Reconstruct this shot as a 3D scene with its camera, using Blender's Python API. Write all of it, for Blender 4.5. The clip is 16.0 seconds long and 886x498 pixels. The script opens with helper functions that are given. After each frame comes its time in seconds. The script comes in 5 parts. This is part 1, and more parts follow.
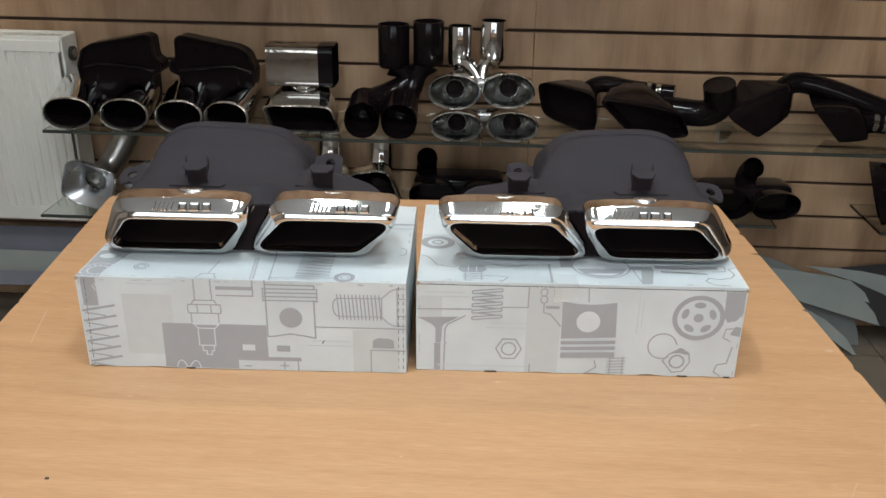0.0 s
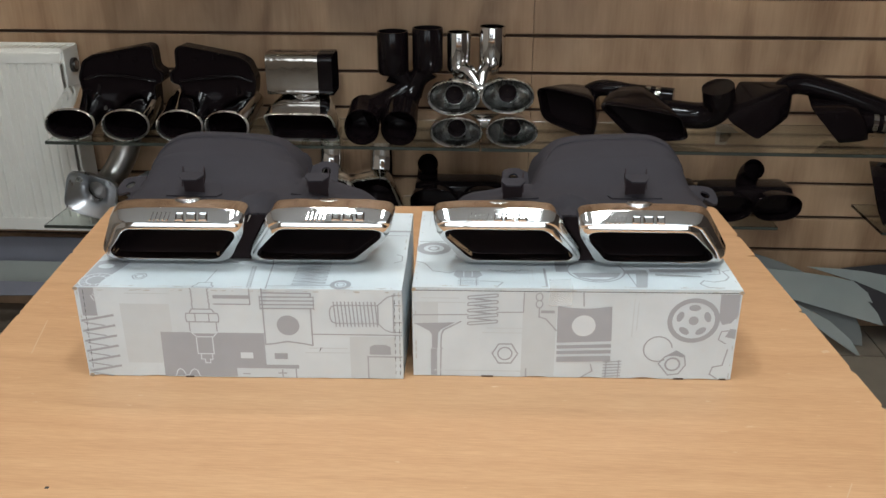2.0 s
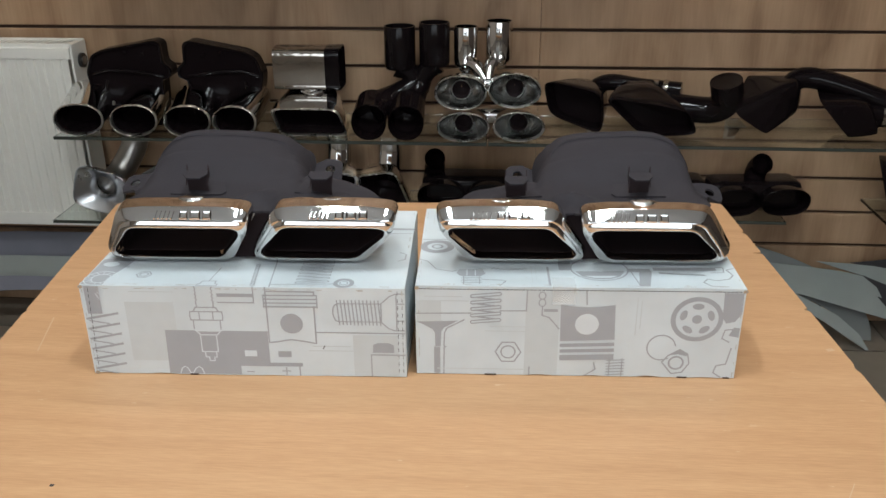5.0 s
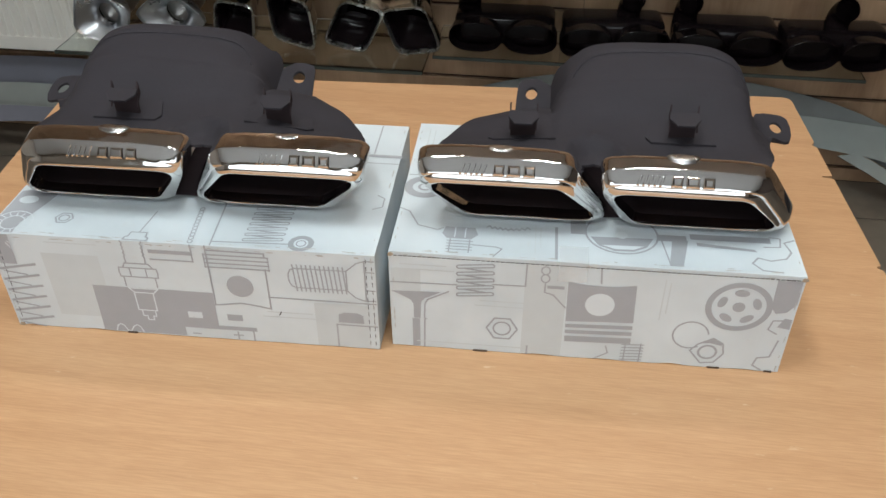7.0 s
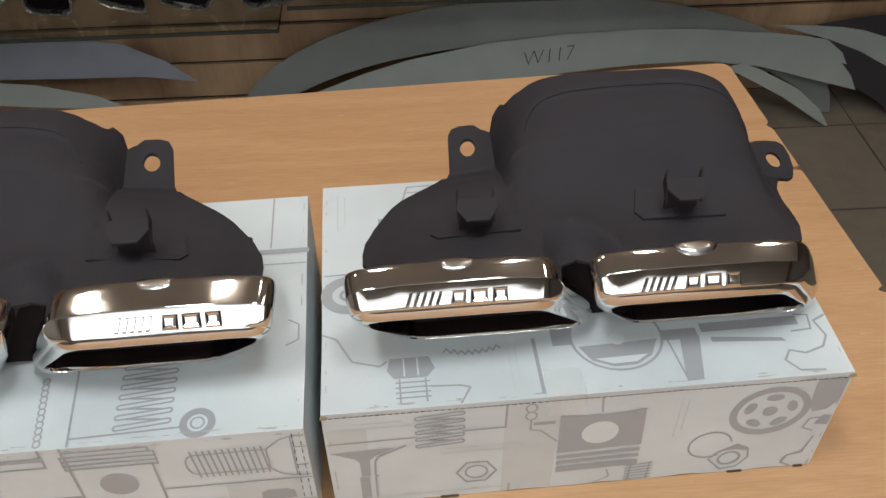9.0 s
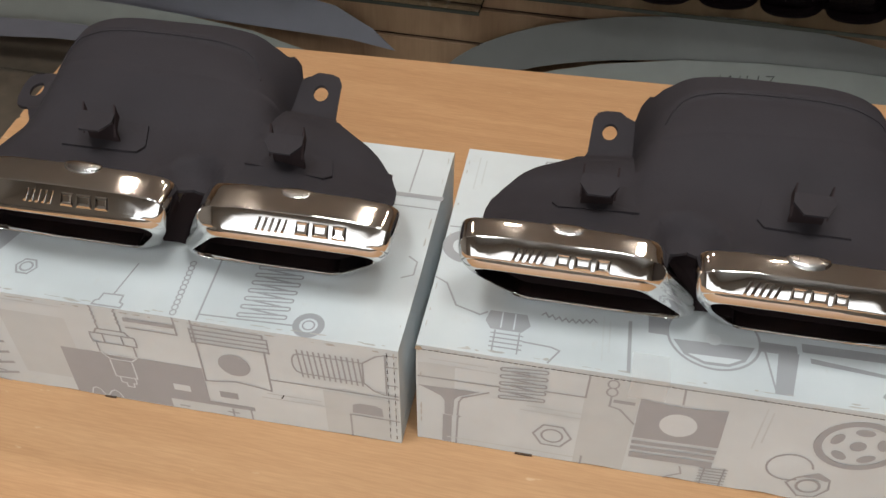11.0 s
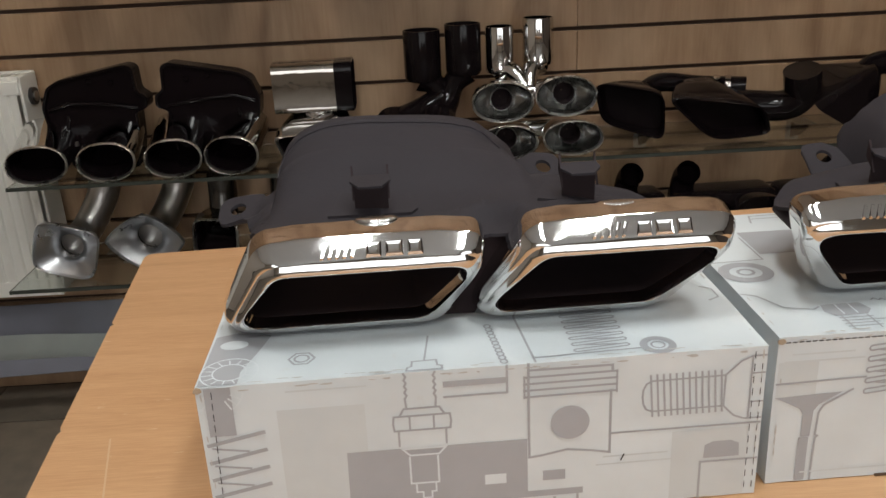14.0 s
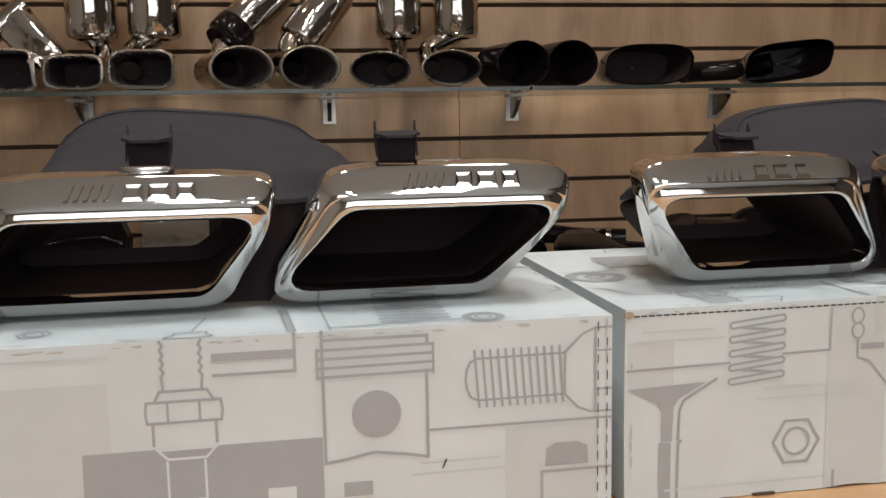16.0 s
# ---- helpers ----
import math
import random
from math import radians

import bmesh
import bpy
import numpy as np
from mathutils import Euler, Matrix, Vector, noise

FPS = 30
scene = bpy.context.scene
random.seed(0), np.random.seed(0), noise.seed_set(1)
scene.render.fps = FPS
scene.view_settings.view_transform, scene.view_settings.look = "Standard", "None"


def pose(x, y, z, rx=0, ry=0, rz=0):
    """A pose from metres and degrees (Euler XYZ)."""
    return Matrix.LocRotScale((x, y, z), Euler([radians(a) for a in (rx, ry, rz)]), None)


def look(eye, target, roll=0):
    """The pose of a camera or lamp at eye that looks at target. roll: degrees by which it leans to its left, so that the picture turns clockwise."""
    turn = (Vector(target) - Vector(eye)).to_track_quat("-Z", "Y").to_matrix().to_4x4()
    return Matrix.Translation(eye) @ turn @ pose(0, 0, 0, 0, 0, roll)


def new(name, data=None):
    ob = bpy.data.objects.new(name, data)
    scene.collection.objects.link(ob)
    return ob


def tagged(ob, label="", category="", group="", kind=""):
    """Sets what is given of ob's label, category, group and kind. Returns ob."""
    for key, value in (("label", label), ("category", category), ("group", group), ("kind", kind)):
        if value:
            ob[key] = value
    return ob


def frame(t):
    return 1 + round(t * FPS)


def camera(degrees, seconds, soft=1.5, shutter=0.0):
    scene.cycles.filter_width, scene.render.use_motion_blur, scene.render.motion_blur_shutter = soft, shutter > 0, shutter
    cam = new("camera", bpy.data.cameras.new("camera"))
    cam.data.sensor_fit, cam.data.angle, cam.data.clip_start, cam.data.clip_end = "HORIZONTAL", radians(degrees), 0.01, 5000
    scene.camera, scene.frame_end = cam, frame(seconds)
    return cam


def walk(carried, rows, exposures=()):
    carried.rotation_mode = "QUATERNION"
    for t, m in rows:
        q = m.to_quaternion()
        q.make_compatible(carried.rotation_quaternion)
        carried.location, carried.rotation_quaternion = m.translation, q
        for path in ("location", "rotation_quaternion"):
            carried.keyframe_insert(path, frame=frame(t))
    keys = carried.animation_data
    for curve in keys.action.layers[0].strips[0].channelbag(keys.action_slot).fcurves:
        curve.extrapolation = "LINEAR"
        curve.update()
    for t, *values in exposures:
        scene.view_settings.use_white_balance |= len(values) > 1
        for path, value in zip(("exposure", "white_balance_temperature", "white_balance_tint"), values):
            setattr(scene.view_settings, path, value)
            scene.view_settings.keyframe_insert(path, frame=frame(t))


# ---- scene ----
cam = camera(54.1, 16.0)
PATH = [
    (0, (0.036, 0.102, 1.197), (-0.055, 1.931, 0.393), 0.9),
    (0.5, (0.04, 0.099, 1.198), (-0.054, 1.929, 0.395), 0.6),
    (1, (0.046, 0.096, 1.2), (-0.048, 1.927, 0.401), 0.4),
    (1.5, (0.046, 0.095, 1.202), (-0.048, 1.928, 0.407), 0.4),
    (2, (0.046, 0.098, 1.2), (-0.058, 1.931, 0.407), 0.0),
    (2.5, (0.051, 0.098, 1.202), (-0.065, 1.93, 0.408), -0.4),
    (3, (0.051, 0.097, 1.201), (-0.065, 1.929, 0.407), -0.3),
    (5.5, (0.052, 0.103, 1.206), (-0.077, 1.921, 0.384), -0.4),
    (6, (0.058, 0.172, 1.21), (-0.084, 1.939, 0.285), -0.8),
    (6.5, (0.091, 0.256, 1.235), (-0.087, 1.897, 0.105), -0.9),
    (7, (0.088, 0.315, 1.242), (-0.13, 1.895, 0.035), -0.1),
    (7.5, (0.034, 0.389, 1.229), (-0.105, 1.937, -0.031), 0.8),
    (8, (-0.012, 0.472, 1.238), (0.046, 1.98, -0.075), 1.1),
    (8.5, (-0.021, 0.529, 1.242), (0.197, 1.979, -0.118), 2.0),
    (8.6, (-0.023, 0.534, 1.241), (0.227, 1.978, -0.12), 2.8),
    (8.7, (-0.004, 0.538, 1.245), (0.198, 1.972, -0.133), 1.6),
    (10.8, (0.085, 0.501, 1.237), (-0.186, 1.94, -0.125), 0.7),
    (11, (0.06, 0.497, 1.246), (-0.236, 1.918, -0.13), 0.8),
    (11.5, (-0.018, 0.48, 1.253), (-0.274, 1.923, -0.108), 1.1),
    (12, (-0.077, 0.47, 1.252), (-0.196, 1.956, -0.081), 0.7),
    (12.5, (-0.091, 0.453, 1.239), (-0.12, 2.023, 0.001), -0.3),
    (12.8, (-0.08, 0.433, 1.234), (-0.142, 2.091, 0.118), -1.8),
    (13, (-0.073, 0.411, 1.223), (-0.159, 2.12, 0.187), -2.2),
    (13.4, (-0.099, 0.391, 1.189), (-0.177, 2.163, 0.264), -2.4),
    (14, (-0.215, 0.406, 1.072), (-0.176, 2.27, 0.35), -2.8),
    (14.5, (-0.24, 0.412, 1.003), (-0.165, 2.354, 0.531), -2.8),
    (15, (-0.229, 0.441, 0.931), (-0.164, 2.415, 0.62), -1.5),
    (15.5, (-0.203, 0.449, 0.927), (-0.085, 2.427, 0.653), -0.9),
    (15.8, (-0.174, 0.443, 0.938), (0.007, 2.411, 0.629), -1.1),
    (16, (-0.162, 0.446, 0.93), (0.112, 2.409, 0.662), -1.1),
]
EXPO = [(0.0, 0.33, 6330, 9), (5.5, 0.33, 6330, 9), (7.2, 0.28, 6380, 9), (8.5, 0.03, 6620, 11), (11.0, 0.09, 6850, 13), (12.0, 0.10, 6850, 13), (13.0, 0.09, 6850, 13), (14.6, 0.20, 6850, 13), (16.0, 0.22, 6850, 13)]
walk(cam, [(t, look(eye, target, roll)) for t, eye, target, roll in PATH], EXPO)

# ---- light ----
world = bpy.data.worlds.new("World")
scene.world = world
world.use_nodes = True
world.node_tree.nodes["Background"].inputs[0].default_value = (0.9, 0.95, 1.0, 1)
world.node_tree.nodes["Background"].inputs[1].default_value = 0.05


def area_lamp(name, m, sx, sy, watts, colour):
    d = bpy.data.lights.new(name, "AREA")
    d.shape, d.size, d.size_y, d.energy, d.color = "RECTANGLE", sx, sy, watts, colour
    ob = new(name, d)
    ob.matrix_world = m
    return ob


def spot_lamp(name, eye, target, watts, colour, cone=80, blend=0.6, radius=0.03):
    d = bpy.data.lights.new(name, "SPOT")
    d.energy, d.color, d.spot_size, d.spot_blend, d.shadow_soft_size = watts, colour, radians(cone), blend, radius
    ob = new(name, d)
    ob.matrix_world = look(eye, target)
    return ob


CEIL = 2.55
DOWNLIGHTS = [(-1.0, 1.80), (-0.25, 1.80), (0.5, 1.80), (1.25, 1.80)]
PANELS = [(-0.36, 0.50), (0.33, 0.50), (-0.36, -0.70), (0.33, -0.70)]
for x, y in DOWNLIGHTS:
    spot_lamp("downlight_beam", (x, y, CEIL - 0.03), (x, y + 0.15, 0.0), 4.8, (1.0, 0.85, 0.69), 160, 0.5, 0.035)
for (x, y), watts in zip(PANELS, (9.0, 9.0, 4.6, 4.6)):
    area_lamp("panel_light", pose(x, y, CEIL - 0.03), 0.22, 0.50, watts, (0.885, 0.96, 0.96))

area_lamp("window_daylight", look((0.1, -2.55, 1.5), (0.1, 1.0, 0.9)), 3.4, 1.4, 14, (0.935, 0.96, 0.975))

# ---- materials ----


def material(name):
    m = bpy.data.materials.new(name)
    m.use_nodes = True
    nt = m.node_tree
    return m, nt, nt.nodes["Principled BSDF"]


def node(nt, kind, **inputs):
    n = nt.nodes.new(kind)
    for k, v in inputs.items():
        n.inputs[k.replace("_", " ")].default_value = v
    return n


def coords(nt, scale=(1, 1, 1), rot=(0, 0, 0), which="Object"):
    tc = nt.nodes.new("ShaderNodeTexCoord")
    mp = nt.nodes.new("ShaderNodeMapping")
    mp.inputs["Scale"].default_value = scale
    mp.inputs["Rotation"].default_value = rot
    nt.links.new(tc.outputs[which], mp.inputs[0])
    return mp.outputs[0]


def noise_fac(nt, vec, scale, detail=4, rough=0.5, distortion=0.0):
    n = node(nt, "ShaderNodeTexNoise", Scale=scale, Detail=detail, Roughness=rough, Distortion=distortion)
    nt.links.new(vec, n.inputs["Vector"])
    return n.outputs["Fac"]


def ramp(nt, fac, stops):
    r = nt.nodes.new("ShaderNodeValToRGB")
    el = r.color_ramp.elements
    while len(el) < len(stops):
        el.new(0.5)
    for e, (p, c) in zip(el, stops):
        e.position, e.color = p, (*c, 1)
    nt.links.new(fac, r.inputs[0])
    return r.outputs[0]


def mix(nt, fac, a, b, blend="MIX"):
    m = nt.nodes.new("ShaderNodeMix")
    m.data_type, m.blend_type = "RGBA", blend
    for sock, v in ((m.inputs[0], fac), (m.inputs[6], a), (m.inputs[7], b)):
        if isinstance(v, (int, float)):
            sock.default_value = v
        elif isinstance(v, tuple):
            sock.default_value = (*v, 1)
        else:
            nt.links.new(v, sock)
    return m.outputs[2]


def bump(nt, bsdf, fac, strength, dist=0.001):
    b = node(nt, "ShaderNodeBump", Strength=strength, Distance=dist)
    nt.links.new(fac, b.inputs["Height"])
    nt.links.new(b.outputs[0], bsdf.inputs["Normal"])


def rough_map(nt, bsdf, fac, lo, hi):
    r = node(nt, "ShaderNodeMapRange", To_Min=lo, To_Max=hi)
    nt.links.new(fac, r.inputs[0])
    nt.links.new(r.outputs[0], bsdf.inputs["Roughness"])


def plain(name, colour, rough=0.5, metal=0.0, vary=0.08, scale=30.0, bumps=0.0, coat=0.0):
    m, nt, b = material(name)
    v = coords(nt)
    f1 = noise_fac(nt, v, scale)
    f2 = noise_fac(nt, v, scale * 0.12)
    lo = tuple(c * (1 - vary) for c in colour)
    hi = tuple(min(1, c * (1 + vary)) for c in colour)
    c = mix(nt, f2, ramp(nt, f1, [(0.3, lo), (0.7, hi)]), colour)
    nt.links.new(c, b.inputs["Base Color"])
    rough_map(nt, b, f2, max(0.02, rough * 0.8), min(1, rough * 1.2))
    b.inputs["Metallic"].default_value = metal
    b.inputs["Coat Weight"].default_value = coat
    if bumps:
        bump(nt, b, noise_fac(nt, v, scale * 8), bumps, 0.0006)
    return m


def beech():
    m, nt, b = material("beech_laminate")
    v = coords(nt, (2.6, 34, 34))
    w = coords(nt, (14, 230, 230))
    f = noise_fac(nt, v, 1.6, 5, 0.6, 0.6)
    g = noise_fac(nt, w, 3.0, 3, 0.6)
    big = noise_fac(nt, coords(nt, (0.8, 4, 4)), 1.5, 2)
    c = ramp(nt, f, [(0.28, (0.485, 0.252, 0.117)), (0.5, (0.572, 0.314, 0.157)), (0.72, (0.655, 0.381, 0.203))])
    c = mix(nt, 0.34, c, ramp(nt, g, [(0.36, (0.43, 0.215, 0.098)), (0.64, (0.66, 0.390, 0.210))]))
    c = mix(nt, big, c, mix(nt, 0.5, c, (0.57, 0.35, 0.19)))
    fleck = noise_fac(nt, coords(nt, (45, 130, 130)), 1.0, 3, 0.65)
    c = mix(nt, ramp(nt, fleck, [(0.69, (0, 0, 0)), (0.76, (0.5, 0.5, 0.5))]), c, (0.74, 0.56, 0.38))
    nt.links.new(c, b.inputs["Base Color"])
    rough_map(nt, b, noise_fac(nt, coords(nt), 9, 4), 0.32, 0.48)
    bump(nt, b, g, 0.06, 0.0004)
    return m


def maple():
    m, nt, b = material("slatwall_veneer")
    plume = noise_fac(nt, coords(nt, (1.0, 1.0, 0.30)), 6.5, 3, 0.5, 1.6)
    broad = noise_fac(nt, coords(nt, (1.0, 1.0, 0.5)), 1.7, 2, 0.5, 0.4)
    g = noise_fac(nt, coords(nt, (26, 26, 1.6)), 6.0, 4, 0.6)
    c = ramp(nt, plume, [(0.30, (0.215, 0.116, 0.063)), (0.44, (0.340, 0.208, 0.122)), (0.56, (0.420, 0.270, 0.165)), (0.70, (0.490, 0.325, 0.205))])
    c = mix(nt, 0.22, c, ramp(nt, g, [(0.3, (0.24, 0.145, 0.08)), (0.7, (0.50, 0.34, 0.215))]))
    c = mix(nt, broad, mix(nt, 0.30, c, (0.22, 0.125, 0.07)), c)
    nt.links.new(c, b.inputs["Base Color"])
    rough_map(nt, b, plume, 0.36, 0.55)
    bump(nt, b, g, 0.05, 0.0004)
    return m


def cardboard(name="printed_cardboard"):
    m, nt, b = material(name)
    v = coords(nt)
    flute = noise_fac(nt, coords(nt, (160, 160, 4)), 1.0, 2)
    f = noise_fac(nt, v, 14, 4)
    c = ramp(nt, f, [(0.3, (0.592, 0.637, 0.660)), (0.7, (0.690, 0.742, 0.770))])
    scuff = noise_fac(nt, v, 70, 5, 0.7)
    c = mix(nt, ramp(nt, scuff, [(0.62, (0, 0, 0)), (0.8, (0.35, 0.35, 0.35))]), c, (0.56, 0.52, 0.47))
    nt.links.new(c, b.inputs["Base Color"])
    rough_map(nt, b, f, 0.42, 0.6)
    bump(nt, b, flute, 0.12, 0.0006)
    return m


def glass(name, tint, rough=0.02):
    m, nt, b = material(name)
    b.inputs["Base Color"].default_value = (*tint, 1)
    b.inputs["Transmission Weight"].default_value = 1.0
    b.inputs["Roughness"].default_value = rough
    b.inputs["IOR"].default_value = 1.45
    return m


def tile_mat():
    m, nt, b = material("floor_tile")
    info = nt.nodes.new("ShaderNodeObjectInfo")
    f = noise_fac(nt, coords(nt), 22, 5)
    c = ramp(nt, f, [(0.3, (0.138, 0.115, 0.093)), (0.7, (0.205, 0.172, 0.138))])
    c = mix(nt, info.outputs["Random"], c, mix(nt, 0.6, c, (0.23, 0.198, 0.16)))
    nt.links.new(c, b.inputs["Base Color"])
    rough_map(nt, b, f, 0.25, 0.45)
    return m


def chrome_mat(name, colour=(0.80, 0.785, 0.77), rough=0.05, ripple=0.0):
    m, nt, b = material(name)
    f = noise_fac(nt, coords(nt), 60, 3)
    nt.links.new(mix(nt, f, tuple(c * 0.94 for c in colour), colour), b.inputs["Base Color"])
    b.inputs["Metallic"].default_value = 1.0
    rough_map(nt, b, noise_fac(nt, coords(nt), 25, 4), rough * 0.6, rough * 1.6)
    if ripple:
        bump(nt, b, noise_fac(nt, coords(nt), 34, 1, 0.4, 0.6), 1.0, ripple)
    return m


BEECH, MAPLE, CARD = beech(), maple(), cardboard()
CHROME = chrome_mat("chrome", (0.75, 0.745, 0.74), 0.05, 0.0003)
RIM_CHROME = chrome_mat("rim_chrome", (0.82, 0.82, 0.81), 0.25)
SLEEVE_CHROME = chrome_mat("flat_display_chrome", (0.50, 0.465, 0.43), 0.07, 0.0006)
OLD_CHROME = chrome_mat("display_chrome", (0.57, 0.54, 0.51), 0.06, 0.0016)
BOSS = chrome_mat("dull_boss", (0.50, 0.50, 0.50), 0.24)
INNER_CHROME = chrome_mat("inner_chrome", (0.25, 0.25, 0.245), 0.22)
SATIN = chrome_mat("satin_aluminium", (0.52, 0.53, 0.55), 0.28)
SHIELD = plain("grey_heat_shield_plastic", (0.0365, 0.0325, 0.0375), 0.72, 0, 0.1, 40, 0.25)
SHIELD.node_tree.nodes["Principled BSDF"].inputs["Specular IOR Level"].default_value = 0.12
LINER = plain("soot_black_liner", (0.038, 0.027, 0.029), 0.8)
LINER.node_tree.nodes["Principled BSDF"].inputs["Specular IOR Level"].default_value = 0.1
GLOSS_BLACK = plain("gloss_black", (0.0072, 0.0048, 0.0055), 0.10)
GLOSS_BLACK.node_tree.nodes["Principled BSDF"].inputs["Specular IOR Level"].default_value = 0.2
HOUSING = plain("housing_black", (0.0078, 0.0050, 0.0058), 0.14)
HOUSING.node_tree.nodes["Principled BSDF"].inputs["Specular IOR Level"].default_value = 0.08
DARK_METAL = chrome_mat("dark_inner_metal", (0.10, 0.095, 0.09), 0.22)
SATIN_BLACK = plain("satin_black", (0.014, 0.012, 0.012), 0.32)
GROOVE = plain("groove_dark_mdf", (0.055, 0.028, 0.016), 0.8)
PRINT = plain("grey_ink", (0.385, 0.395, 0.42), 0.5, 0, 0.05, 60)
PRINT_PALE = plain("pale_grey_ink", (0.586, 0.622, 0.636), 0.5, 0, 0.04, 60)
PRINT_WHITE = plain("white_ink", (0.676, 0.72, 0.745), 0.5, 0, 0.04, 60)
PENCIL = plain("dark_crease", (0.03, 0.028, 0.03), 0.7)
# wood and shade inside the base cuts, mixed into one brown
NOTCH_SHADE = plain("notch_shade_brown", (0.085, 0.05, 0.03), 0.8)
CARD_EDGE = plain("raw_card_edge", (0.42, 0.33, 0.24), 0.8)
SHELF_GLASS = glass("shelf_glass", (0.82, 0.88, 0.85))
PLATE_BLUE = plain("blue_grey_plate", (0.165, 0.168, 0.205), 0.38, 0, 0.12, 12)
PLATE_GREEN = plain("pale_green_grey_plate", (0.255, 0.275, 0.265), 0.42, 0, 0.12, 12)
PLATE_DARK = plain("dark_grey_plate", (0.15, 0.158, 0.155), 0.4, 0, 0.12, 12)
PLATE_BLACK = plain("near_black_plate", (0.022, 0.019, 0.022), 0.45, 0, 0.12, 12)
RAD_WHITE = plain("radiator_enamel", (0.76, 0.74, 0.69), 0.4, 0, 0.03, 20)
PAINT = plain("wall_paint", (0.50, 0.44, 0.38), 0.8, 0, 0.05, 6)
# wall paint darkened so that chrome sides reflect a dim room
PAINT_DIMMED = plain("dimmed_wall_paint", (0.10, 0.075, 0.062), 0.8, 0, 0.05, 6)
CEIL_PAINT = plain("ceiling_paint", (0.78, 0.77, 0.755), 0.9, 0, 0.05, 6)
GLASS_EDGE = plain("glass_edge", (0.046, 0.052, 0.044), 0.2)
BRACKET = chrome_mat("bracket_metal", (0.42, 0.40, 0.38), 0.3)
SCRATCH = plain("pale_scratch", (0.62, 0.42, 0.26), 0.5)
GROUT = plain("grout", (0.05, 0.045, 0.04), 0.9)
TILE = tile_mat()
LEG = plain("table_leg_metal", (0.12, 0.12, 0.125), 0.4, 0.6)
EDGE_BAND = plain("beech_edge_band", (0.50, 0.29, 0.14), 0.45, 0, 0.1, 50)


def lamp_glow(name, colour, strength):
    m, nt, b = material(name)
    b.inputs["Base Color"].default_value = (*colour, 1)
    b.inputs["Emission Color"].default_value = (*colour, 1)
    b.inputs["Emission Strength"].default_value = strength
    return m


GLOW_WARM = lamp_glow("lamp_glow_warm", (1.0, 0.9, 0.78), 60)
DAY = lamp_glow("overcast_daylight", (0.86, 0.94, 1.0), 0.9)
GLOW_COOL = lamp_glow("lamp_glow_cool", (0.90, 0.96, 1.0), 4)

# ---- mesh helpers ----


def finish(bm, name, mat, parent=None, label="", smooth=None, m=None):
    bmesh.ops.recalc_face_normals(bm, faces=bm.faces)
    me = bpy.data.meshes.new(name)
    bm.to_mesh(me)
    bm.free()
    for x in mat if isinstance(mat, (list, tuple)) else [mat]:
        me.materials.append(x)
    if smooth is not None:
        me.polygons.foreach_set("use_smooth", [True] * len(me.polygons))
        me.set_sharp_from_angle(angle=radians(smooth))
    ob = new(name, me)
    if parent is not None:
        ob.parent = parent
    if m is not None:
        ob.matrix_basis = m
    if label:
        ob["label"] = label
    return ob


def part(name, bm, mat, parent, label="", smooth=None, m=None):
    return finish(bm, name, mat, parent, label, smooth, m)


def thing(name, label, category, group="", m=None, kind=""):
    e = new(name)
    e.empty_display_size = 0.05
    if m is not None:
        e.matrix_basis = m
    return tagged(e, label, category, group, kind)


def box(bm, x0, y0, z0, x1, y1, z1, bevel=0.0, segs=1):
    vs = [bm.verts.new(p) for p in ((x0, y0, z0), (x1, y0, z0), (x1, y1, z0), (x0, y1, z0), (x0, y0, z1), (x1, y0, z1), (x1, y1, z1), (x0, y1, z1))]
    fs = [bm.faces.new([vs[i] for i in q]) for q in ((3, 2, 1, 0), (4, 5, 6, 7), (0, 1, 5, 4), (1, 2, 6, 5), (2, 3, 7, 6), (3, 0, 4, 7))]
    if bevel:
        es = list({e for f in fs for e in f.edges})
        bmesh.ops.bevel(bm, geom=es, offset=bevel, segments=segs, affect="EDGES", profile=0.6)
    return bm


def boxed(x0, y0, z0, x1, y1, z1, bevel=0.0, segs=1):
    return box(bmesh.new(), x0, y0, z0, x1, y1, z1, bevel, segs)


def extrude_outline(pts, depth, bm=None, holes=()):
    """A plate from an outline in x, y, from z = 0 up to depth."""
    bm = bm or bmesh.new()
    start = set(bm.faces)
    edges = []
    for loop in (pts, *holes):
        vs = [bm.verts.new((x, y, 0)) for x, y in loop]
        edges += [bm.edges.new((vs[i], vs[(i + 1) % len(vs)])) for i in range(len(vs))]
    bmesh.ops.triangle_fill(bm, edges=edges, use_beauty=True)
    faces = [f for f in bm.faces if f not in start]
    r = bmesh.ops.extrude_face_region(bm, geom=faces)
    bmesh.ops.translate(bm, vec=(0, 0, depth), verts=[v for v in r["geom"] if isinstance(v, bmesh.types.BMVert)])
    return bm


def superring(w, h, e=2.0, shear=0.0, n=36):
    out = []
    for i in range(n):
        a = 2 * math.pi * i / n
        c, s = math.cos(a), math.sin(a)
        x = w / 2 * math.copysign(abs(c) ** (2 / e), c)
        z = h / 2 * math.copysign(abs(s) ** (2 / e), s)
        out.append((x + shear * z, z))
    return out


def skin(bm, rings, closed=True, cap0=False, cap1=False, mat=0):
    vr = [[bm.verts.new(p) for p in r] for r in rings]
    n = len(vr[0])
    for a, b in zip(vr, vr[1:]):
        for i in range(n if closed else n - 1):
            j = (i + 1) % n
            bm.faces.new((a[i], a[j], b[j], b[i])).material_index = mat
    if cap0:
        bm.faces.new(vr[0]).material_index = mat
    if cap1:
        bm.faces.new(list(reversed(vr[-1]))).material_index = mat
    return vr


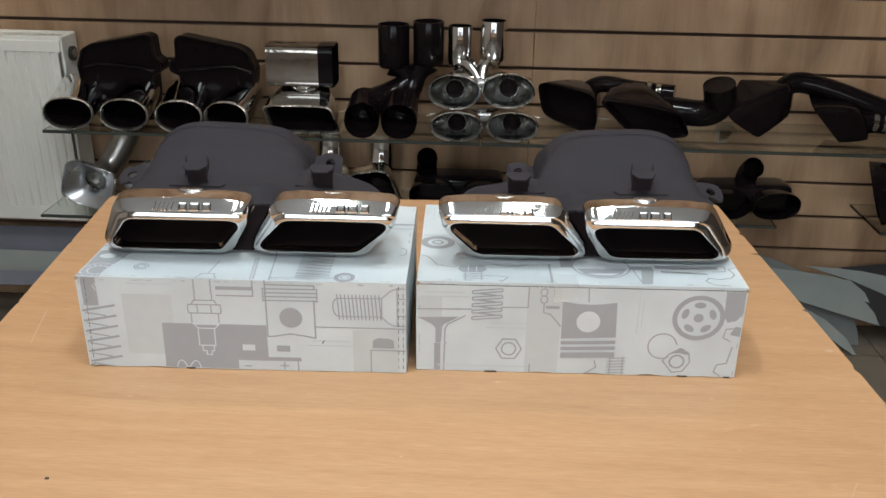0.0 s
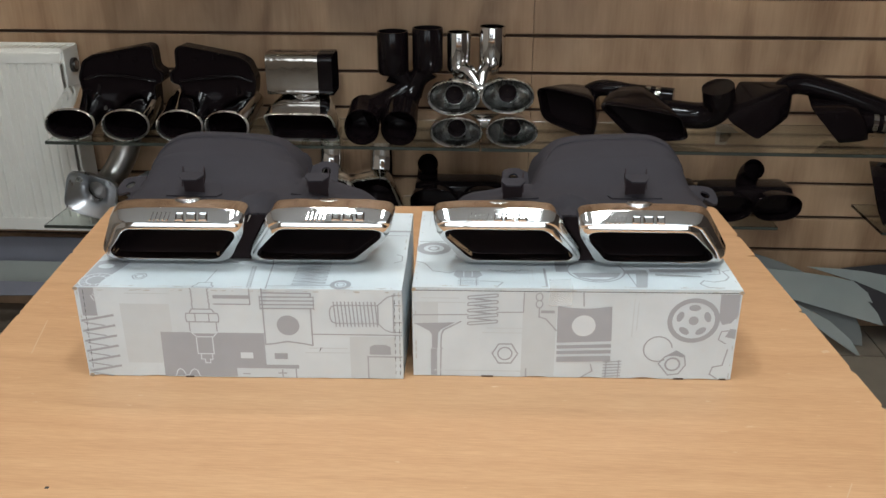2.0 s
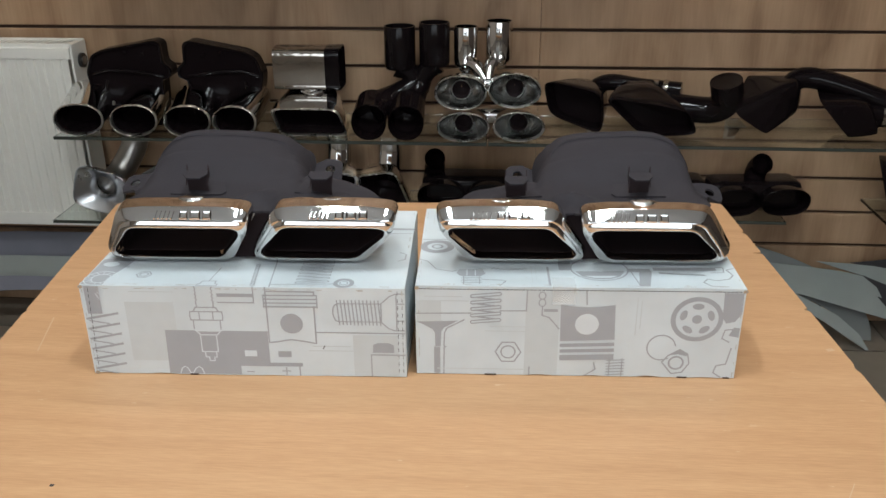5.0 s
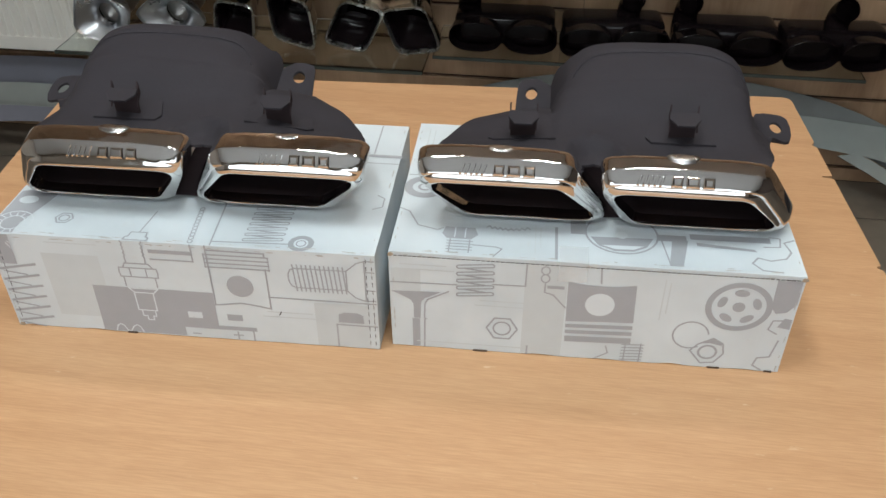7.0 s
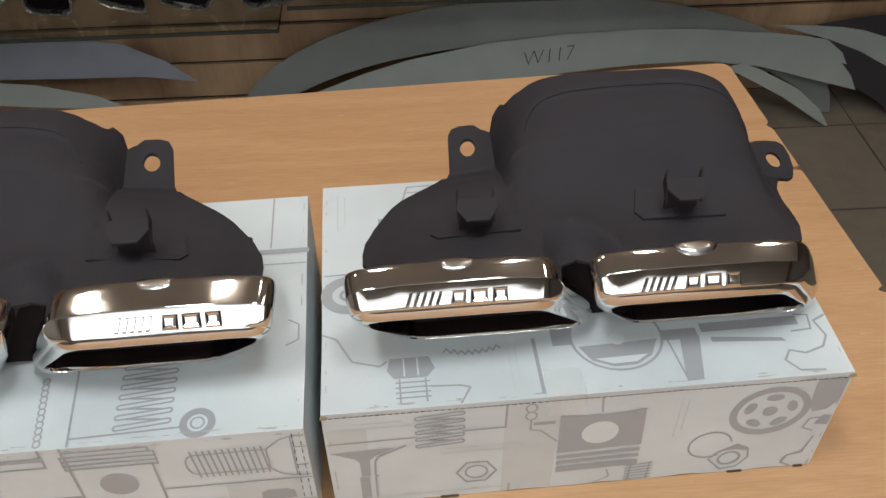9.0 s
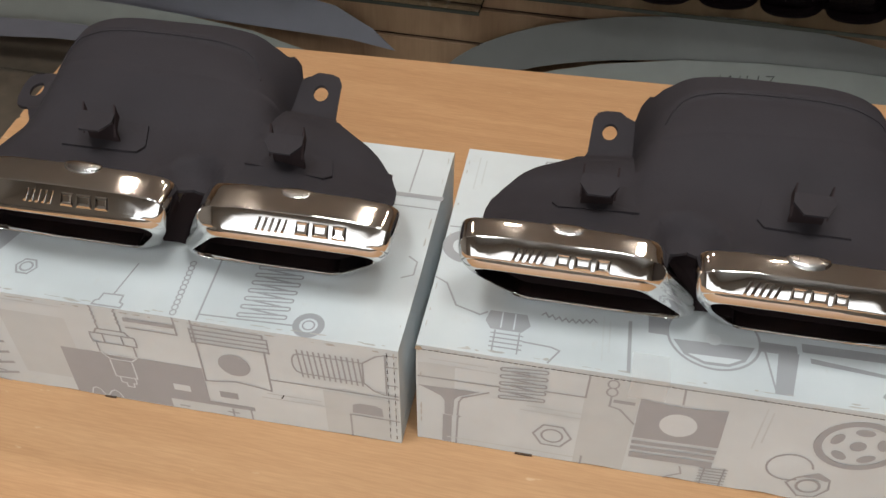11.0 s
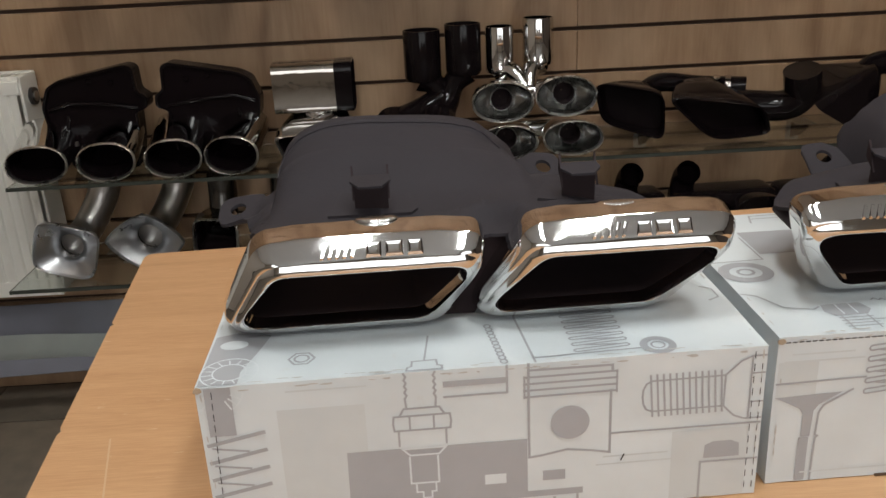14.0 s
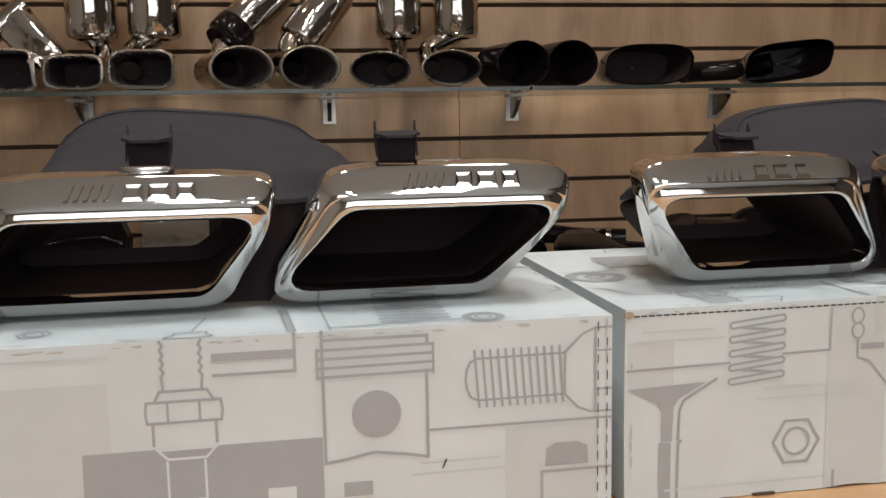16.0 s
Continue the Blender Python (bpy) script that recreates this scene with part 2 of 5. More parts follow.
def pipe(bm, pts, radii, n=20, cap=True, mat=0):
    """A round pipe along pts."""
    pts = [Vector(p) for p in pts]
    rings = []
    for i, p in enumerate(pts):
        d = (pts[min(i + 1, len(pts) - 1)] - pts[max(i - 1, 0)]).normalized()
        if i == 0:
            u = d.cross(Vector((0, 0, 1)) if abs(d.z) < 0.95 else Vector((1, 0, 0)))
        u = (u - d * u.dot(d)).normalized()
        w = u.cross(d)
        r = radii[i] if isinstance(radii, (list, tuple)) else radii
        rings.append([p + (u * math.cos(2 * math.pi * k / n) + w * math.sin(2 * math.pi * k / n)) * r for k in range(n)])
    skin(bm, rings, True, cap, cap, mat)
    return bm


def smooth_path(pts, steps=6):
    """A rounded path through the given points (Catmull-Rom)."""
    P = [Vector(p) for p in pts]
    P = [P[0] * 2 - P[1]] + P + [P[-1] * 2 - P[-2]]
    out = []
    for i in range(1, len(P) - 2):
        a, b, c, d = P[i - 1], P[i], P[i + 1], P[i + 2]
        for k in range(steps):
            t = k / steps
            out.append(0.5 * (2 * b + (c - a) * t + (2 * a - 5 * b + 4 * c - d) * t * t + (3 * b - a - 3 * c + d) * t ** 3))
    out.append(P[-2])
    return out

# ---- the room ----
WALL_Y, SEAM_X, ROOM = 2.38, 0.15, (-2.6, 2.8, -2.6)
GROOVE_Z = [0.041 + 0.097 * k for k in range(26)]


def slat_wall(name, x0, x1, label):
    """Slatted display wall: boards with T-shaped grooves between them on a dark backing."""
    root = finish(boxed(x0, WALL_Y + 0.012, 0, x1, WALL_Y + 0.10, CEIL), name, GROOVE)
    tagged(root, label, "wall", "", "structure")
    zs = [0.0] + GROOVE_Z + [CEIL]
    for a, b in zip(zs, zs[1:]):
        lo, hi = a + (0.0045 if a > 0 else 0), b - (0.0045 if b < CEIL else 0)
        if hi - lo < 0.01:
            continue
        part("board", boxed(x0 + 0.0006, WALL_Y, lo, x1 - 0.0006, WALL_Y + 0.012, hi, 0.0012), MAPLE, root)
    return root


slat_wall("wall_north", ROOM[0], SEAM_X, "maple-coloured slatted display wall with dark horizontal grooves")
slat_wall("wall_north_2", SEAM_X, ROOM[1], "maple-coloured slatted display wall with dark horizontal grooves")
# south wall with a wide shop window
WIN = (-1.7, 1.9, 0.75, 2.25)
south = [(ROOM[0], 0, WIN[0], CEIL), (WIN[1], 0, ROOM[1], CEIL), (WIN[0], 0, WIN[1], WIN[2]), (WIN[0], WIN[3], WIN[1], CEIL)]
bm = bmesh.new()
for x0, z0, x1, z1 in south:
    box(bm, x0, ROOM[2] - 0.1, z0, x1, ROOM[2], z1)
tagged(finish(bm, "wall_south", PAINT), "plain beige painted shop wall around a window", "wall", "", "structure")
win = tagged(new("window_1"), "wide shop window with white frame", "window", "", "structure")
bm = bmesh.new()
for x0, z0, x1, z1 in ((WIN[0], WIN[2], WIN[1], WIN[2] + 0.06), (WIN[0], WIN[3] - 0.06, WIN[1], WIN[3]), (WIN[0], WIN[2] + 0.06, WIN[0] + 0.06, WIN[3] - 0.06), (WIN[1] - 0.06, WIN[2] + 0.06, WIN[1], WIN[3] - 0.06), (0.07, WIN[2] + 0.06, 0.13, WIN[3] - 0.06)):
    box(bm, x0, ROOM[2] - 0.06, z0, x1, ROOM[2] - 0.01, z1)
part("window_frame", bm, RAD_WHITE, win)
tagged(finish(boxed(WIN[0] - 1.5, ROOM[2] - 0.9, 0.0, WIN[1] + 1.5, ROOM[2] - 0.88, 3.2), "backdrop", DAY), "pale overcast daylight outside the shop window", "backdrop", "", "structure")
# the east wall, out of view, is darkened in colour for dim reflections
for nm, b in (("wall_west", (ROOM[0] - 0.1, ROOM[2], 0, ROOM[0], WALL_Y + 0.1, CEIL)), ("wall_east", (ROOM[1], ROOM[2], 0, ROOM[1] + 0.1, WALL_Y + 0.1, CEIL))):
    tagged(finish(boxed(*b), nm, PAINT if nm == "wall_west" else PAINT_DIMMED), "plain painted shop wall", "wall", "", "structure")
tagged(finish(boxed(ROOM[0] - 0.1, ROOM[2] - 0.1, CEIL, ROOM[1] + 0.1, WALL_Y + 0.1, CEIL + 0.1), "ceiling", CEIL_PAINT), "plain dull ceiling", "ceiling", "", "structure")
floor = tagged(finish(boxed(ROOM[0], ROOM[2], -0.1, ROOM[1], WALL_Y + 0.012, -0.004), "floor", GROUT), "dark grey-brown ceramic tiled floor", "floor", "", "structure")
for x, y in PANELS:
    lp = thing("ceiling_light", "long white ceiling light panel, switched on", "ceiling light", "ceiling lights", pose(x, y, CEIL))
    fr = boxed(-0.13, -0.27, -0.02, 0.13, 0.27, 0.0, 0.003)
    part("frame", fr, RAD_WHITE, lp)
    part("diffuser", boxed(-0.115, -0.255, -0.0255, 0.115, 0.255, -0.021), GLOW_COOL, lp)
for x, y in DOWNLIGHTS:
    lp = thing("downlight", "small round recessed ceiling downlight, switched on", "downlight", "downlights", pose(x, y, CEIL))
    bm = bmesh.new()
    skin(bm, [[(r * math.cos(a * math.pi / 12), r * math.sin(a * math.pi / 12), z) for a in range(24)] for r, z in ((0.055, 0), (0.055, -0.006), (0.042, -0.008), (0.040, 0.0))])
    part("trim_ring", bm, BRACKET, lp, smooth=40)
    bm = bmesh.new()
    bmesh.ops.create_circle(bm, cap_ends=True, segments=24, radius=0.036, matrix=pose(0, 0, -0.004))
    part("bulb", bm, GLOW_WARM, lp)

# ---- table ----
TABLE_Z = 0.75
table = thing("table", "beech-effect laminate table with chipped edges", "table")
TOP = [(-0.511, 1.271), (0.377, 1.319), (0.432, 0.52), (0.452, 0.05), (-0.385, 0.05)]


def rounded_outline(pts, r, k=5, even=False):
    out = []
    n = len(pts)
    for i in range(n):
        a, b, c = (Vector(pts[(i + d) % n]).to_2d() for d in (-1, 0, 1))
        u, w = (a - b).normalized(), (c - b).normalized()
        d = r * (0.35 + 0.75 / math.tan(u.angle(w) / 2)) if even else r
        p, q = b + u * d, b + w * d
        for s in range(k + 1):
            t = s / k
            v = p * (1 - t) ** 2 + b * 2 * t * (1 - t) + q * t * t
            out.append((v.x, v.y))
    return out


def chipped(pts):
    """The worn outline: small chips broken out of one long edge and nicks on the other."""
    o = rounded_outline(pts, 0.012)
    right = [(1.205, 0.004, 0.006), (1.138, 0.012, 0.0035), (0.984, 0.005, 0.004), (0.86, 0.0025, 0.008), (0.795, 0.003, 0.004)]
    cut = []
    for y, d, h in right:
        x = 0.377 + (1.319 - y) / 0.799 * 0.055
        cut += [(x - h * 0.07, y + h), (x - d, y + h * 0.1), (x - d * 0.8, y - h * 0.3), (x + h * 0.07, y - h)]
    left = []
    for y, d, h in ((0.74, 0.003, 0.006), (0.93, 0.002, 0.005), (1.10, 0.0025, 0.004)):
        x = -0.385 - (y - 0.05) / 1.221 * 0.126
        left += [(x + h * 0.1, y - h), (x + d, y), (x - h * 0.1, y + h)]
    return o[:12] + cut + o[12:] + left


bm = extrude_outline(chipped(TOP), 0.0245)
part("tabletop", bm, [BEECH], table, m=pose(0, 0, TABLE_Z - 0.0245))
bm = extrude_outline([(x * 1.0008, y) for x, y in chipped(TOP)], 0.021)
for f in list(bm.faces):
    if abs(f.normal.z) > 0.5:
        bm.faces.remove(f)
part("edge_band", bm, EDGE_BAND, table, m=pose(0, 0, TABLE_Z - 0.0235))
for x, y in ((-0.44, 1.2), (0.31, 1.24), (-0.32, 0.12), (0.38, 0.12)):
    part("leg", boxed(x - 0.025, y - 0.025, 0.0, x + 0.025, y + 0.025, TABLE_Z - 0.025, 0.003), LEG, table)

for x, y, w, ln, a in ((-0.427, 0.881, 0.0012, 0.073, 104), (-0.30, 0.60, 0.0006, 0.05, 25), (0.12, 0.56, 0.0007, 0.04, -35), (0.33, 0.66, 0.0008, 0.05, 60), (-0.05, 0.63, 0.0005, 0.06, 8), (0.394, 0.895, 0.005, 0.008, 20)):
    part("scratch", boxed(-ln / 2, -w / 2, 0, ln / 2, w / 2, 0.00012), SCRATCH, table, m=pose(x, y, TABLE_Z, 0, 0, a))

part("dark_spot", boxed(-0.0016, -0.0014, 0, 0.0016, 0.0014, 0.00012), PENCIL, table, m=pose(-0.302, 0.64, TABLE_Z))

# ---- the two cartons ----
BOX_W, BOX_D, BOX_H = 0.307, 0.198, 0.0965


def sag(x, y, seed):
    return noise.noise(Vector((x * 9 + seed, y * 9, seed))) * 0.0007


def carton(name, label, m, seed):
    """A closed flat carton; origin at its front lower left corner."""
    root = thing(name, label, "carton", "", m)
    bm = bmesh.new()
    nx, ny, nz = 56, 20, 5
    def P(i, j, k):
        x, y, z = BOX_W * i / nx, BOX_D * j / ny, BOX_H * k / nz
        if k == nz:
            z += sag(x, y, seed) - 0.0006
        if j == 0:
            y += sag(x, z, seed + 5) * 0.8
        if j == ny:
            y += sag(x, z, seed + 9)
        if k == 0 and j in (0, ny):
            z += max(0.0, noise.noise(Vector((x * 38, seed, y * 20)))) * 0.0022
        if i in (0, nx):
            x += sag(y, z, seed + 3)
        return (x, y, z)
    grid = {}
    def V(i, j, k):
        if (i, j, k) not in grid:
            grid[i, j, k] = bm.verts.new(P(i, j, k))
        return grid[i, j, k]
    for i in range(nx):
        for k in range(nz):
            bm.faces.new((V(i, 0, k), V(i + 1, 0, k), V(i + 1, 0, k + 1), V(i, 0, k + 1)))
            bm.faces.new((V(i, ny, k), V(i, ny, k + 1), V(i + 1, ny, k + 1), V(i + 1, ny, k)))
        for j in range(ny):
            bm.faces.new((V(i, j, nz), V(i + 1, j, nz), V(i + 1, j + 1, nz), V(i, j + 1, nz)))
            bm.faces.new((V(i, j, 0), V(i, j + 1, 0), V(i + 1, j + 1, 0), V(i + 1, j, 0)))
    for j in range(ny):
        for k in range(nz):
            bm.faces.new((V(0, j, k), V(0, j, k + 1), V(0, j + 1, k + 1), V(0, j + 1, k)))
            bm.faces.new((V(nx, j, k), V(nx, j + 1, k), V(nx, j + 1, k + 1), V(nx, j, k + 1)))
    sharp = [e for e in bm.edges if e.calc_face_angle(0) > 1.0]
    bmesh.ops.bevel(bm, geom=sharp, offset=0.0034 if seed < 2 else 0.0024, segments=3, affect="EDGES")
    part("body", bm, CARD, root, smooth=50)
    return root


YAW_A, YAW_B = 1.9, 1.7
BOX_A = pose(-0.340, 0.807, TABLE_Z + 0.0005, 0, 0, YAW_A)
BOX_B = pose(-0.024, 0.825, TABLE_Z + 0.0005, 0, 0, YAW_B)
carton_a = carton("carton", "white cardboard carton printed with grey engine part drawings", BOX_A, 1.0)
carton_b = carton("carton", "white cardboard carton with a perforated edge and grey car part drawings", BOX_B, 7.0)

# ---- exhaust tip assemblies on the cartons ----


TIPS_LEFT = (((0.0075, 0.0015), (0.131, 0.0015), (0.164, 0.0535), (0.0395, 0.0535)), ((0.149, 0.0015), (0.262, 0.0015), (0.305, 0.0550), (0.186, 0.0550)))
TIPS_RIGHT = (((0.004, 0.0015), (0.127, 0.0015), (0.158, 0.0535), (0.043, 0.0535)), ((0.1385, 0.0015), (0.257, 0.0015), (0.294, 0.0550), (0.178, 0.0550)))


def exhaust_tip(parent, corners, mirror, closed, mark_x):
    """One slanted rectangular tip with a rolled lip, sleeve, liner and a stamped mark."""
    s = -1 if mirror else 1
    z_lo, z_hi = corners[0][1], corners[2][1]

    deep = 0.0345 if mirror else 0.0297

    def ring(inset, f, r, side=0.0, top=0.0, low=0.0, dy=0.0, crown=0.0):
        """inset: towards the opening; f: 0 at the mouth, 1 at the rear edge of the sleeve."""
        bl, br, tr, tl = (Vector(p) for p in corners)
        if corners[0][0] < 0.05:
            flare = 0.009 if mirror else 0.0045
            bl, tl = bl - Vector((flare * f, 0)), tl - Vector((flare * 0.8 * f, 0))
        bl, br = bl + Vector((inset - side, inset + low)), br + Vector((-inset * 0.85 + side, inset + low))
        tr, tl = tr + Vector((-inset * 1.25 + side * 0.2, -inset + top)), tl + Vector((inset * 0.7 - side * 0.8, -inset + top))
        out = []
        loop = rounded_outline([tuple(bl), tuple(br), tuple(tr), tuple(tl)], r, 9, True)
        (xa, za), (xb, zb) = loop[29], loop[30]
        loop[30:30] = [(xa - 0.011, za + crown), (xa * 0.5 + xb * 0.5, za * 0.5 + zb * 0.5 + crown * 1.3), (xb + 0.011, zb + crown)]
        for x, z in loop:
            t = (z - z_lo) / (z_hi - z_lo)
            mouth, rear = 0.0505 - 0.0265 * min(t, 1.0), 0.082 - deep * min(t, 1.0)
            out.append(Vector((s * x, mouth + (rear - mouth) * f + dy, z)))
        return out
    bm = bmesh.new()
    skin(bm, [ring(0.0088, 0, 0.0095, dy=0.012), ring(0.0080, 0, 0.0098, dy=0.003), ring(0.0073, 0, 0.0102, dy=-0.0006), ring(0.0066, 0, 0.0105, dy=-0.0018), ring(0.0060, 0, 0.0107, dy=-0.0017), ring(0.0042, 0, 0.0112, dy=-0.0006), ring(0.002, 0, 0.013, dy=0.0009), ring(0.0, 0.02, 0.015, dy=0.0022)])
    part("lip", bm, CHROME, parent, "bright rolled chrome lip", 70)
    bm = bmesh.new()
    crease = 0.42 if mirror else 0.35
    def swell(f):
        """A sloped front band up to a soft crease, then a nearly flat top."""
        u = min(1.0, max(0.0, (f - crease) / (0.92 - crease)))
        return 0.0108 * min(1.0, max(0.0, f - 0.10) / (crease - 0.10)) ** 0.96 + 0.0020 * u
    body = [ring(0.0, 0.02, 0.015, dy=0.0022)]
    for f in (0.12, 0.15, 0.20, 0.27, crease - 0.015, crease, crease + 0.012, crease + 0.05, 0.56, 0.66, 0.80, 0.92):
        body.append(ring(0.0, f, 0.0148 - 0.002 * f, 0.0046 * (1 - (1 - min(1.0, f / 0.6)) ** 2), swell(f), crown=0.0012 * min(1.0, f / 0.3)))
    body += [ring(0.0, 0.985, 0.013, 0.0042, 0.0129, crown=0.0012), ring(0.004, 1.0, 0.013, 0.0034, 0.0080, crown=0.0011)]
    skin(bm, body)
    sl = part("sleeve", bm, CHROME, parent, "mirror chrome sleeve", 70)
    bm = bmesh.new()
    skin(bm, [ring(0.0088, 0, 0.0095, dy=0.011), ring(0.0088, 0.9, 0.0095), ring(0.0125, 1.6, 0.009, dy=0.035)], cap1=closed)
    if not closed:
        q = ring(0.0125, 1.6, 0.009, dy=0.035)
        mx, mz = sum(p.x for p in q) / len(q), max(p.z for p in q)
        inner = [Vector((mx + (p.x - mx) * 0.80, p.y + 0.002, mz - (mz - p.z) * 0.66 - 0.001)) for p in q]
        skin(bm, [q, inner])
    part("liner", bm, LINER, parent, "matt black inner liner", 70)
    # stamped slanted bars and blocks along the upper front
    def on_top(u, v, lift):
        f = 0.125 + v / (0.059 - deep)
        return Vector((s * u, 0.024 + (0.0577 - deep) * f - lift * 0.6, z_hi + swell(f) + lift * 0.75))
    x, span = mark_x, 0.0625
    marks = [(0.0040 * i, 0.0020, 0.0030) for i in range(5)] + [(0.0245, 0.0085, 0.0008), (0.0350, 0.0100, 0.0), (0.0470, 0.0085, 0.0)]
    for k, (u, wd, slant) in enumerate(marks):
        a = x + (span - u - wd if mirror else u)
        q = [(a, 0.0), (a + wd, 0.0), (a + wd + (-slant if mirror else slant), 0.0050), (a + (-slant if mirror else slant), 0.0050)]
        bm = bmesh.new()
        if k < 5:
            g = [(p[0] + (q[2][0] + q[0][0] - 2 * p[0]) * 0.16, p[1] + (0.0025 - p[1]) * 0.2) for p in q]
            skin(bm, [[on_top(*p, -0.0012) for p in q], [on_top(*p, 0.0003) for p in q], [on_top(*p, 0.0012) for p in g]], True, True, True)
            part("stamped_bar", bm, CHROME, sl)
        else:
            r = [(a + 0.0020, 0.0016), (a + wd - 0.0026, 0.0016), (a + wd - 0.0026, 0.0034), (a + 0.0020, 0.0034)]
            skin(bm, [[on_top(*p, -0.0012) for p in q], [on_top(*p, 0.0004) for p in q], [on_top(*p, 0.0013) for p in [(c[0] * 0.6 + e[0] * 0.4, c[1] * 0.6 + e[1] * 0.4) for c, e in zip(q, r)]], [on_top(*p, 0.0004) for p in r], [on_top(*p, -0.0012) for p in r]])
            part("stamped_block", bm, CHROME, sl)
    return sl


def tip_pair(name, label, m, mirror):
    """Two chrome tips under one moulded heat shield; origin at the carton's front upper left corner."""
    root = thing(name, label, "exhaust tips", "exhaust tip pairs", m)
    for corners, closed, mark_x in zip(TIPS_RIGHT if mirror else TIPS_LEFT, (mirror, not mirror), (0.066, 0.194) if mirror else (0.069, 0.216)):
        exhaust_tip(root, corners, mirror, closed, mark_x)
    # heat shield: plate with a raised dome, an arched rear rim and cut-out ears
    def X(x):
        return 0.003 - 0.975 * x if mirror else x
    LINE = [(0.037, 0.138), (0.0395, 0.148), (0.046, 0.1545), (0.06, 0.1582), (0.08, 0.161), (0.11, 0.1642), (0.14, 0.1668), (0.158, 0.1672), (0.170, 0.1645), (0.178, 0.157), (0.182, 0.147)]
    def seam(x):
        for (xa, ya), (xb, yb) in zip(LINE, LINE[1:]):
            if x <= xb:
                return ya + (yb - ya) * max(0.0, (x - xa) / (xb - xa))
        return LINE[-1][1]
    def height(x, y):
        q = (x - 0.106) / (0.071 if x < 0.106 else 0.091)
        rise = max(0.0, 1 - q * q) ** (0.36 if x < 0.106 else 0.58)
        k = min(1.0, max(0.0, (y - 0.053) / 0.112))
        k = k * k * (3 - 2 * k)
        near = max(0.0, 1 - (y - 0.050) / 0.052)
        base = 0.0505 + 0.0118 * near + 0.004 * math.sin(x * 40) * (1 - near)
        edge = (-0.009 if y < 0.12 else -0.0045) * min(1.0, max(0.0, (0.030 - x) / 0.011)) - 0.006 * min(1.0, max(0.0, (x - 0.262) / 0.02))
        valley = 0.015 * math.exp(-((x - 0.164) / 0.015) ** 2) * max(0.0, 1 - (y - 0.047) / 0.036)
        band = 0.0036 / (1 + math.exp(-(y - seam(x)) / 0.0010)) * min(1.0, rise * 1.4) * min(1.0, max(0.0, (0.184 - x) / 0.012))
        ear = 0.004 * min(1.0, max(0.0, (x - 0.19) / 0.02)) * min(1.0, max(0.0, (y - 0.16) / 0.02))
        plate = 0.006 * min(1.0, max(0.0, (x - 0.178) / 0.02)) * min(1.0, max(0.0, (y - 0.085) / 0.04))
        away = math.hypot(x - 0.164, (y - 0.058) * 1.05)
        dish = 0.0030 * math.exp(-((away - 0.023) / 0.0045) ** 2) - 0.0022 * math.exp(-((away - 0.0125) / 0.005) ** 2)
        sink = (0.0125 if mirror else 0.0055) * min(1.0, max(0.0, (x - 0.184) / 0.014)) * min(1.0, max(0.0, (y - 0.115) / 0.035))
        sink += (0.007 if mirror else 0.0) * min(1.0, max(0.0, (0.038 - x) / 0.012)) * min(1.0, max(0.0, (y - 0.115) / 0.02))
        sink -= 0.30 * max(-0.016, min(0.016, y - 0.171)) * min(1.0, max(0.0, (x - 0.190) / 0.012)) * min(1.0, max(0.0, (y - 0.145) / 0.01))
        sink -= 0.30 * max(-0.014, min(0.014, y - 0.1505)) * min(1.0, max(0.0, (0.028 - x) / 0.008)) * min(1.0, max(0.0, (y - 0.128) / 0.008))
        boss = 0.0016 * math.exp(-(math.hypot(x - 0.215, y - 0.171) / 0.0125) ** 4)
        pad = (0.003 if mirror else 0.009) * math.exp(-((x - 0.207) / 0.034) ** 2) * max(0.0, 1 - ((y - 0.104) / 0.048) ** 2)
        return base + edge + plate + pad + 0.0480 * rise * k + band - valley + ear + dish - sink + boss
    front = [(0.034, 0.0555), (0.039, 0.0535), (0.05, 0.0525), (0.10, 0.0525), (0.142, 0.0525), (0.152, 0.0565), (0.164, 0.0605), (0.174, 0.0570), (0.184, 0.0525), (0.235, 0.0525), (0.279, 0.0535), (0.2885, 0.0575), (0.2850, 0.0625)]
    right = [(0.2885, 0.067), (0.2885, 0.079), (0.2868, 0.091), (0.2812, 0.104), (0.2690, 0.1175), (0.2520, 0.1305), (0.2385, 0.1410), (0.2310, 0.150), (0.2300, 0.155), (0.2285, 0.158), (0.2278, 0.172), (0.2272, 0.182), (0.2245, 0.1868), (0.2190, 0.1888), (0.2090, 0.1880), (0.2045, 0.1845), (0.1985, 0.1840), (0.1955, 0.192), (0.1905, 0.193), (0.1885, 0.188)]
    arch = [(0.1865, 0.1865), (0.176, 0.1868), (0.165, 0.186), (0.15, 0.184), (0.13, 0.181), (0.11, 0.178), (0.09, 0.176), (0.07, 0.1735), (0.05, 0.170), (0.038, 0.167), (0.030, 0.163), (0.0255, 0.157)]
    left = [(0.0235, 0.1620), (0.0165, 0.1648), (0.0075, 0.1662), (0.0005, 0.1660), (-0.0040, 0.1625), (-0.0058, 0.1550), (-0.0056, 0.1450), (-0.0032, 0.1385), (0.0035, 0.1340), (0.0110, 0.130), (0.0165, 0.123), (0.0205, 0.112), (0.0225, 0.100), (0.0230, 0.090), (0.0250, 0.080), (0.0285, 0.067)]
    def hole(cx, cy, rx, ry, n=14):
        return [(cx + rx * math.cos(-2 * math.pi * i / n), cy + ry * math.sin(-2 * math.pi * i / n)) for i in range(n)]
    outline = front + right + arch + left
    holes = [hole(0.0072, 0.1508, 0.0052, 0.0060), hole(0.2150, 0.1710, 0.0052, 0.0058)]
    bm = bmesh.new()
    edges = []
